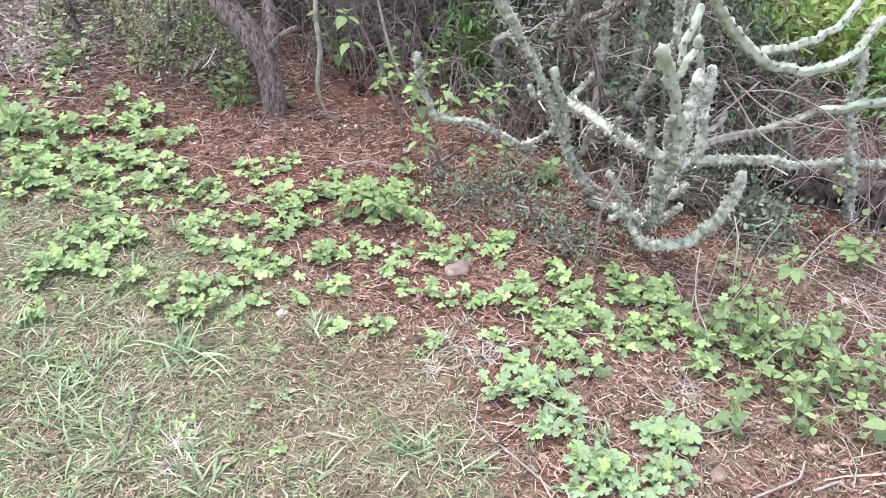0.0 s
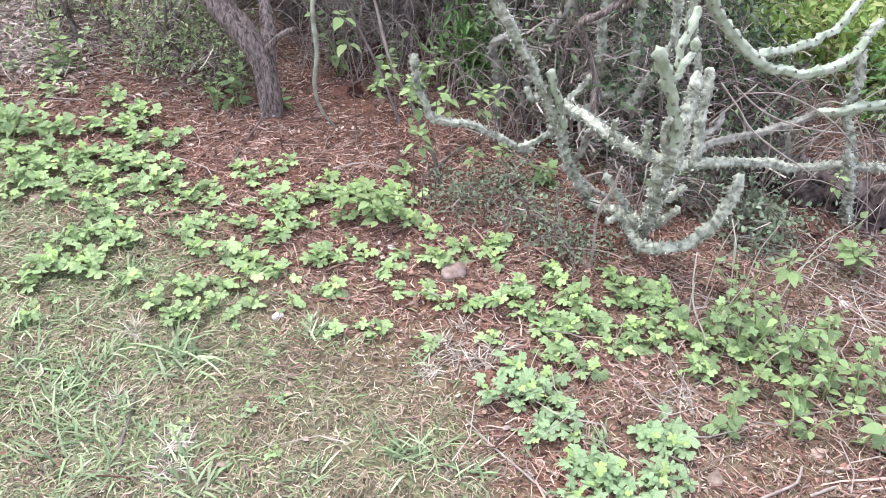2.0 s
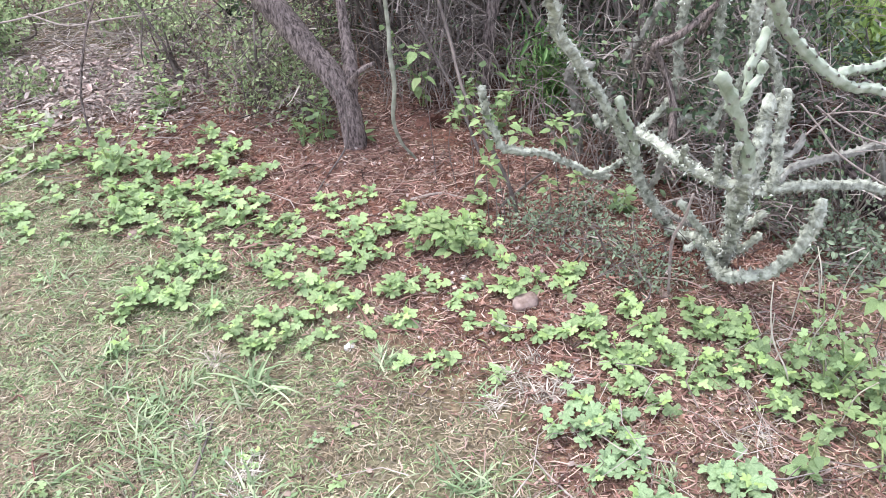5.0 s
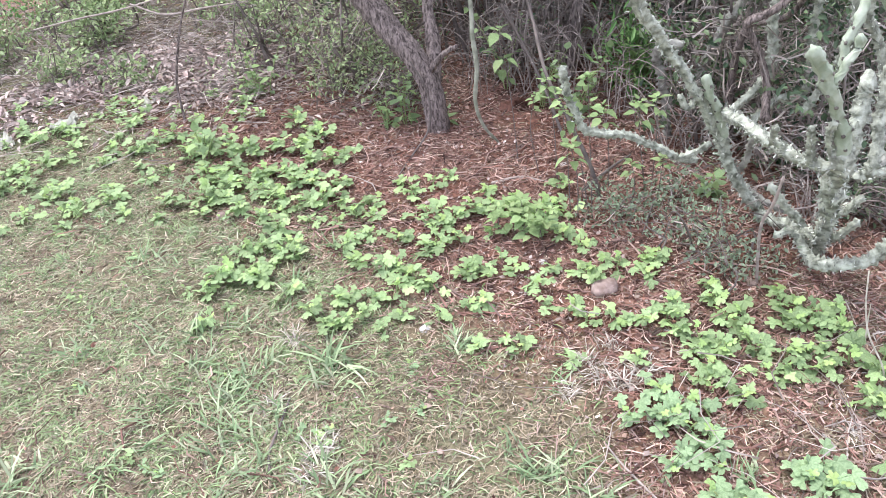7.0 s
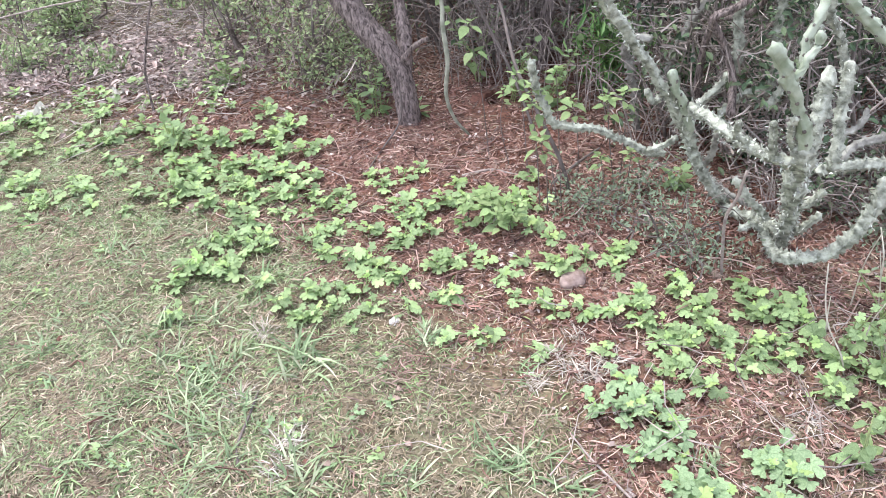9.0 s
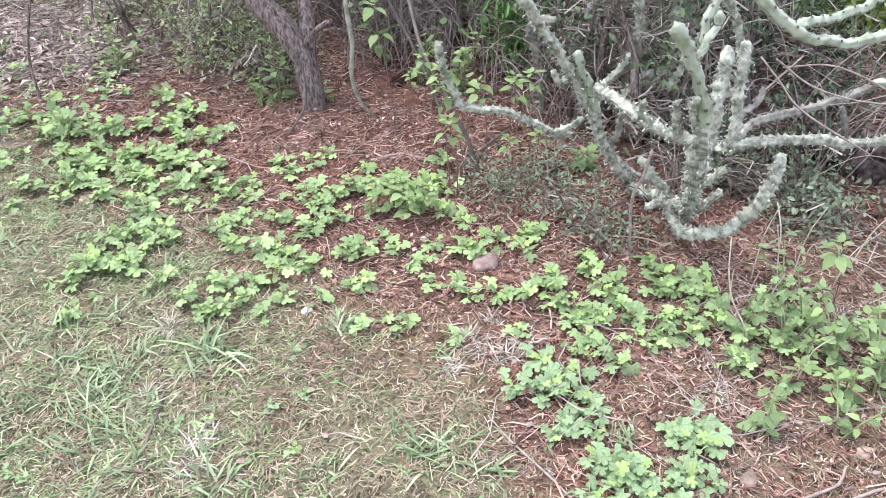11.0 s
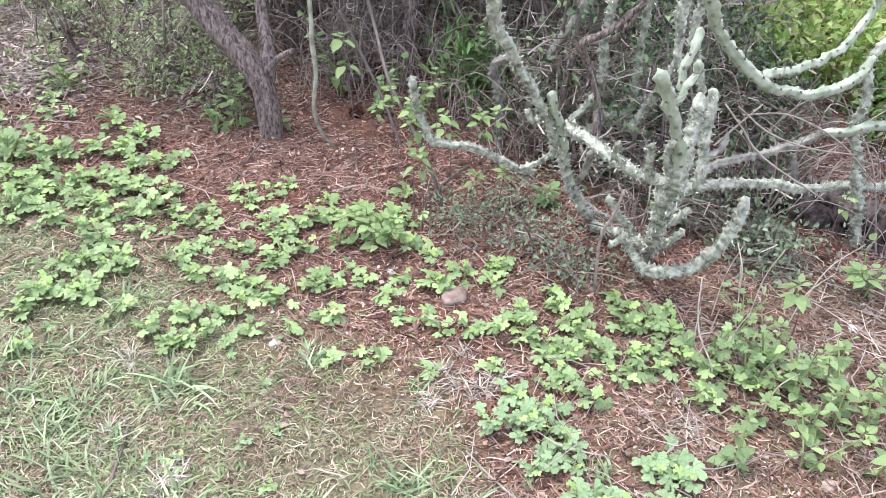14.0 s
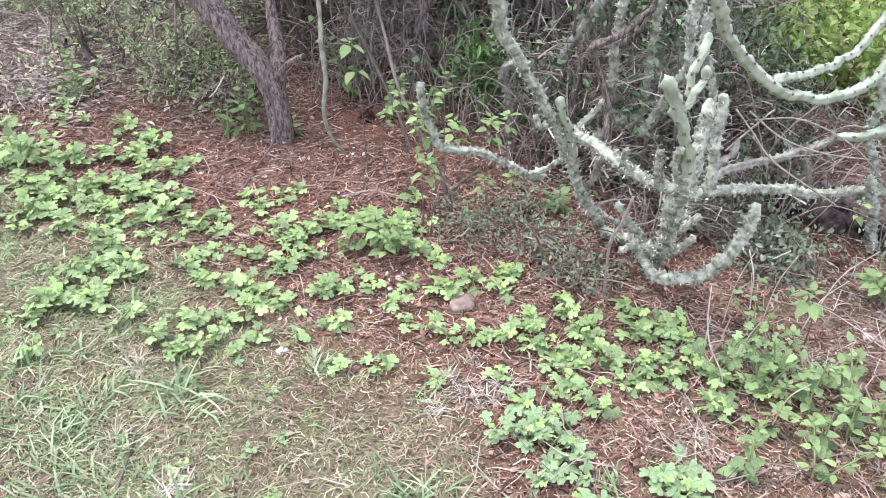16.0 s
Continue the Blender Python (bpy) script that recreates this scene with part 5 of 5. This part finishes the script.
WEEDS_PATCH = [
    (-1.35, 3.24, 0.11), (-1.28, 3.20, 0.10), (-1.19, 3.16, 0.09), (-1.11, 3.19, 0.10), (-1.05, 3.21, 0.11), (-0.99, 3.19, 0.08),
    (-1.28, 3.06, 0.07), (-1.15, 3.10, 0.07), (-1.06, 3.07, 0.05), (-1.17, 2.98, 0.11), (-1.18, 2.91, 0.07), (-1.09, 2.89, 0.11),
    (-1.07, 2.81, 0.08), (-1.24, 2.83, 0.07), (-1.01, 2.83, 0.05), (-1.15, 2.75, 0.08), (-1.20, 2.70, 0.09), (-1.10, 2.66, 0.12),
    (-1.28, 2.67, 0.11), (-1.27, 2.59, 0.06), (-0.98, 2.62, 0.07), (-1.21, 2.43, 0.06),
]
WEEDS_MIDDLE = [
    (-0.86, 3.19, 0.10), (-0.79, 3.12, 0.08), (-0.89, 3.13, 0.07), (-0.94, 3.03, 0.05), (-0.85, 2.90, 0.10), (-0.79, 2.96, 0.09),
    (-0.66, 2.95, 0.10), (-0.78, 2.79, 0.09), (-0.76, 3.35, 0.09), (-0.70, 3.27, 0.09), (-0.61, 3.10, 0.13), (-0.55, 3.06, 0.08),
    (-0.55, 3.41, 0.06), (-0.63, 3.36, 0.06), (-0.51, 3.04, 0.09), (-0.48, 3.12, 0.10), (-0.41, 3.15, 0.11), (-0.38, 3.26, 0.08),
    (-0.43, 2.97, 0.08), (-0.33, 3.13, 0.08), (-0.28, 3.17, 0.10), (-0.23, 3.15, 0.12), (-0.18, 3.11, 0.12), (-0.13, 3.02, 0.10),
    (-0.09, 3.20, 0.07), (-0.08, 2.98, 0.08), (-0.21, 3.02, 0.08), (-0.32, 2.99, 0.06), (-0.11, 3.35, 0.08),
]
WEEDS_MIDDLE_LOW = [
    (0.00, 2.93, 0.07), (-0.03, 3.14, 0.06), (-0.51, 2.91, 0.10), (-0.54, 2.86, 0.09), (-0.61, 2.80, 0.09), (-0.65, 2.72, 0.10),
    (-0.58, 2.71, 0.09), (-0.51, 2.71, 0.07), (-0.59, 2.63, 0.08), (-0.53, 2.53, 0.06), (-0.59, 2.44, 0.05), (-0.65, 2.60, 0.06),
    (-0.68, 2.52, 0.07), (-0.78, 2.58, 0.08), (-0.74, 2.59, 0.06), (-0.84, 2.50, 0.09), (-0.80, 2.45, 0.06), (-0.75, 2.46, 0.07),
    (-0.72, 2.45, 0.05), (-0.47, 2.67, 0.05), (-0.39, 2.76, 0.09), (-0.33, 2.75, 0.09), (-0.29, 2.75, 0.08), (-0.23, 2.77, 0.05),
    (-0.28, 2.61, 0.07), (-0.32, 2.58, 0.05), (-0.15, 2.70, 0.08),
]
WEEDS_CENTRE = [
    (-0.10, 2.81, 0.04), (-0.07, 2.59, 0.05), (-0.15, 2.40, 0.06), (-0.12, 2.39, 0.04), (-0.41, 2.48, 0.04), (-0.27, 2.39, 0.04),
    (-0.27, 2.85, 0.04), (0.01, 2.76, 0.09), (0.06, 2.76, 0.07), (0.13, 2.81, 0.07), (0.02, 2.56, 0.07), (0.05, 2.53, 0.05),
    (0.13, 2.53, 0.08), (0.23, 2.83, 0.07), (0.26, 2.85, 0.07), (0.24, 2.72, 0.08), (0.21, 2.53, 0.09), (0.28, 2.59, 0.07),
    (0.32, 2.55, 0.05), (0.02, 2.38, 0.05), (0.21, 2.37, 0.05), (0.40, 2.74, 0.07), (0.42, 2.67, 0.07), (0.49, 2.62, 0.08),
    (0.45, 2.56, 0.07),
]
WEEDS_RIGHT_MID = [
    (0.34, 2.48, 0.08), (0.39, 2.44, 0.07), (0.35, 2.40, 0.07), (0.40, 2.33, 0.09), (0.36, 2.31, 0.06), (0.45, 2.40, 0.07),
    (0.53, 2.49, 0.07), (0.63, 2.67, 0.10), (0.67, 2.63, 0.07), (0.62, 2.54, 0.09), (0.69, 2.56, 0.07), (0.61, 2.41, 0.07),
    (0.54, 2.45, 0.06), (0.67, 2.45, 0.07), (0.57, 2.32, 0.05), (0.63, 2.32, 0.08), (0.68, 2.35, 0.07), (0.71, 2.41, 0.05),
    (0.77, 2.62, 0.07), (0.76, 2.49, 0.07), (0.47, 2.24, 0.08), (0.43, 2.28, 0.05),
]
WEEDS_FRONT = [
    (0.26, 2.23, 0.10), (0.21, 2.15, 0.09), (0.26, 2.16, 0.07), (0.31, 2.15, 0.08), (0.33, 2.08, 0.09), (0.38, 2.06, 0.09),
    (0.40, 2.16, 0.08), (0.33, 2.02, 0.07), (0.39, 2.00, 0.06), (0.28, 2.10, 0.06), (0.29, 1.98, 0.04), (0.41, 1.87, 0.09),
    (0.45, 1.85, 0.09), (0.48, 1.82, 0.09), (0.35, 1.82, 0.05), (0.62, 1.99, 0.10), (0.66, 1.95, 0.10), (0.60, 1.87, 0.09),
    (0.57, 1.82, 0.07), (0.68, 1.99, 0.07), (0.43, 1.79, 0.07), (0.50, 1.79, 0.06), (0.66, 1.83, 0.04),
]
WEEDS_EDGE = [
    (-2.32, 3.66, 0.14), (-2.19, 3.62, 0.13), (-2.30, 3.54, 0.10), (-2.09, 3.74, 0.11), (-2.03, 3.80, 0.14), (-1.89, 3.68, 0.14),
    (-1.89, 3.77, 0.13), (-1.84, 3.57, 0.10), (-1.89, 3.46, 0.08), (-1.77, 3.21, 0.11), (-1.99, 3.20, 0.12), (-1.90, 3.09, 0.07),
    (-1.75, 3.03, 0.06), (-2.37, 3.30, 0.11), (-2.59, 3.35, 0.11), (-2.74, 3.46, 0.09), (-2.81, 3.79, 0.16), (-2.96, 3.86, 0.13),
    (-2.74, 3.88, 0.14), (-2.22, 3.08, 0.07), (-2.42, 2.92, 0.09), (-2.36, 3.20, 0.08), (-2.62, 3.29, 0.08), (-1.57, 3.31, 0.11),
    (-1.58, 3.21, 0.08), (-1.56, 3.12, 0.06), (-1.76, 3.77, 0.10), (-1.77, 3.99, 0.08), (-1.69, 4.05, 0.07),
]
WEEDS_RIGHT = [
    (0.84, 2.39, 0.10), (0.89, 2.31, 0.10), (0.74, 2.49, 0.11), (0.70, 2.55, 0.09), (0.78, 2.26, 0.08), (0.97, 2.29, 0.08),
    (1.05, 2.40, 0.09), (0.77, 2.39, 0.10), (0.82, 2.20, 0.06), (0.91, 2.17, 0.06), (0.42, 2.42, 0.09), (0.29, 2.57, 0.07),
]
FRONT_LABEL = "bright green lobe-leaved weed growing in dry litter"
LEFT_LABEL = "green lobe-leaved weed at the lawn's edge"
for patch, (rows, label) in enumerate(((WEEDS_FRONT, FRONT_LABEL), (WEEDS_RIGHT_MID, FRONT_LABEL), (WEEDS_CENTRE, FRONT_LABEL), (WEEDS_MIDDLE, FRONT_LABEL), (WEEDS_MIDDLE_LOW, FRONT_LABEL), (WEEDS_RIGHT, FRONT_LABEL), (WEEDS_LEFT, LEFT_LABEL), (WEEDS_PATCH, LEFT_LABEL), (WEEDS_EDGE, LEFT_LABEL))):
    for k, (x, y, s) in enumerate(rows):
        weed(x, y, s * (1.5 if patch == 6 else 1.3 if patch == 7 else 1.1), 1000 * patch + k + 7, LOBED_SETS[1 if patch == 0 else 0], label)
for k in range(44):
    y = RNG.uniform(2.95, 4.3)
    x = RNG.uniform(-1.5 - 0.9 * (y - 1.6), -1.75 - 0.5 * (y - 3.1))
    weed(x, y, RNG.uniform(0.05, 0.11), 9500 + k, LOBED_SETS[0], "pale green weed spreading over the lawn's far edge")
for k in range(14):
    weed(RNG.uniform(-2.5, -1.7), RNG.uniform(3.85, 4.45), RNG.uniform(0.07, 0.14), 9700 + k, LOBED_SETS[0], "green lobe-leaved weed among dead leaves")
for k in range(34):
    y = RNG.uniform(1.75, 3.3)
    x = RNG.uniform(-1.3 - 0.8 * (y - 1.7), -0.35)
    if y < lawn_edge(x) - 0.05:
        weed(x, y, RNG.uniform(0.015, 0.045), 9000 + k, LOBED_SETS[k % 2], "tiny lobe-leaved seedling in the grass", 0.028)


def tall_weed(x, y, height, seed, label, name="leafy_weed", spread=1.0, stems=2, shapes=None):
    """An upright weed with leaning stems and stalked oval leaves."""
    r = np.random.default_rng(seed)
    root = tagged(base(name, x, y), label, "weed", "oval-leaved weeds")
    for q in range(stems):
        tall = height * r.uniform(0.7, 1.15)
        lean = r.normal(0, 0.33, 2) * tall
        foot = r.normal(0, 0.012, 2)
        line = smooth_path([(*foot, -0.01), (foot[0] + lean[0] * 0.3, foot[1] + lean[1] * 0.2, tall * 0.4), (foot[0] + lean[0], foot[1] + lean[1], tall)], 0.02)
        v, f = tube(line[::2] if len(line) > 8 else line, (0.0030, 0.0025, 0.0016), 6, 0.03)
        add_mesh("stem", v, f, WEED_STEM, root)
        n = int(4 + tall * 20) if shapes else int(6 + tall * 22)
        for k in range(n):
            t = 0.2 + 0.8 * k / (n - 1)
            at = line[min(len(line) - 1, int(t * (len(line) - 1)))]
            size = spread * r.uniform(0.028, 0.062) * (1.15 - 0.4 * t)
            put_leaf((shapes or BROAD)[r.integers(0, 4)], root, at, 2.2 * k + r.normal(0, 0.4), 0.05 + r.normal(0, 0.38) + 0.4 * (t > 0.93), r.normal(0, 0.2), size)
    return root


LOBED_AT = (0, 1, 2, 11, 12, 15)
for k, (x, y, h) in enumerate([(1.02, 2.42, 0.18), (0.87, 2.41, 0.16), (1.07, 2.26, 0.14), (1.18, 2.29, 0.17), (1.04, 2.10, 0.15), (1.14, 2.15, 0.17), (1.04, 2.23, 0.16), (1.17, 1.97, 0.2), (0.82, 2.01, 0.12), (1.20, 2.10, 0.16), (1.00, 2.00, 0.12), (0.94, 2.44, 0.18), (0.96, 2.33, 0.12), (1.29, 2.15, 0.14), (1.44, 2.74, 0.16), (0.99, 2.55, 0.16)]):
    tall_weed(x, y, h * 1.2, 5000 + k, "upright oval-leaved green weed among dry stalks", spread=1.35 if k == 7 else 1.1 if k in (4, 8, 13) else 0.95, shapes=(LOBED_SETS[0] if k % 2 else LOBED_TALL) if k in LOBED_AT else None)
for k, (x, y, h) in enumerate([(-0.89, 3.93, 0.26), (-1.77, 4.31, 0.25), (-1.76, 3.59, 0.24), (-0.11, 3.96, 0.3), (-0.69, 3.91, 0.08), (-0.45, 4.34, 0.42), (-0.27, 4.11, 0.3), (0.44, 3.27, 0.12), (-0.98, 3.92, 0.2)]):
    tall_weed(x, y, h, 5100 + k, "leafy green seedling growing under the shrubs", "seedling", 1.35, 3)


SPRIG_LEAF = material("sprig_leaf", (0.20, 0.30, 0.12), (0.32, 0.43, 0.19), 30, 0.55, 0.4, 0.25, "object", 0.3, third=(0.36, 0.46, 0.21))
SPRIG = [with_mat(single_leaf(90 + k, "ovate"), SPRIG_LEAF) for k in range(4)]
for me in SPRIG:
    me.transform(Matrix.Diagonal((0.85, 1, 1, 1)))


def sprig(foot, tip, count, size, droop, seed, label):
    """One thin stem with a whorl of drooping oval leaves at its top and a pair lower down."""
    r = np.random.default_rng(seed)
    root = tagged(base("sprig", *foot), label, "seedling", "oval-leaved sprigs")
    top = np.array(tip) - np.array(root.location)
    mid = top * [0.35, 0.35, 0.55] + np.r_[r.normal(0, 0.015, 2), 0]
    v, f = tube([(0, 0, -0.01), mid, top], (0.0019, 0.0017, 0.0012), 6, 0.03)
    add_mesh("stem", v, f, TWIG_BARK, root)
    a = r.uniform(0, 6.283)
    for k in range(4):
        put_leaf(SPRIG[r.integers(0, 4)], root, top, a + 0.8 + k * 1.571 + r.normal(0, 0.2), 0.35 + r.normal(0, 0.15), r.normal(0, 0.25), size * r.uniform(0.45, 0.7))
    for k in range(count):
        low = k >= count - 2
        at = mid * 0.4 + top * 0.6 if low else top - [0, 0, 0.008 * k]
        put_leaf(SPRIG[r.integers(0, 4)], root, at, a + k * 6.283 / max(3, count - 2) + r.normal(0, 0.25), droop + r.normal(0, 0.2) + 0.3 * (k == 0), r.normal(0, 0.25), size * r.uniform(0.75, 1.15))
    return root


for k, (foot, tip, count, size, droop) in enumerate([
    ((0.08, 3.38), (0.06, 3.35, 0.35), 8, 0.06, -0.15), ((0.22, 3.34), (0.19, 3.30, 0.39), 8, 0.06, -0.1), ((0.24, 3.36), (0.25, 3.30, 0.40), 8, 0.058, -0.2),
    ((-0.02, 3.12), (-0.03, 3.03, 0.36), 7, 0.065, -0.2), ((0.02, 3.16), (-0.05, 3.08, 0.53), 7, 0.06, -0.3), ((0.03, 3.16), (0.03, 3.06, 0.59), 6, 0.058, 0.0),
    ((-0.12, 3.40), (-0.14, 3.35, 0.46), 7, 0.05, -0.1), ((-0.30, 3.56), (-0.33, 3.50, 0.60), 6, 0.075, -0.5), ((0.16, 3.22), (0.17, 3.20, 0.20), 7, 0.045, 0.0),
    ((0.26, 3.24), (0.28, 3.20, 0.22), 7, 0.045, 0.0), ((-0.20, 3.46), (-0.20, 3.44, 0.36), 6, 0.045, -0.1), ((-0.05, 3.16), (-0.06, 3.10, 0.46), 6, 0.05, -0.3)]):
    sprig(foot, tip, count, size, droop, 5300 + k, "pale green oval-leaved sprig growing under the spurge")
for k, (x, y) in enumerate([(-0.26, 3.05), (-0.21, 3.00), (-0.16, 3.04), (-0.13, 2.98), (-0.23, 3.09), (-0.30, 3.02), (-0.18, 2.95)]):
    sprig((x, y), (x + 0.01, y - 0.01, 0.10 + 0.01 * (k % 3)), 9, 0.062, 0.05, 5350 + k, "leafy bright green weed in the middle of the litter")
for k, (x, y) in enumerate([(1.00, 2.30), (1.12, 2.34), (1.22, 2.38), (1.10, 2.18), (1.24, 2.22), (1.02, 2.14), (1.16, 2.06), (1.28, 2.28), (0.96, 2.20), (1.06, 2.50)]):
    sprig((x, y), (x + 0.02 * math.sin(3 * k), y - 0.02, 0.07 + 0.015 * (k % 4)), 7, 0.040 + 0.006 * (k % 3), 0.0, 5370 + k, "pale green oval-leaved weed among dry stalks")
sprig((1.13, 2.50), (1.08, 2.45, 0.26), 9, 0.062, -0.3, 5330, "tall pale weed with broad drooping leaves beside dry stalks")
sprig((1.42, 2.74), (1.43, 2.73, 0.11), 9, 0.075, 0.1, 5331, "dark green broad-leaved seedling in grey brushwood")
sprig((1.40, 2.92), (1.36, 2.85, 0.33), 7, 0.04, 0.0, 5332, "small lime-green sprig among the spurge branches")
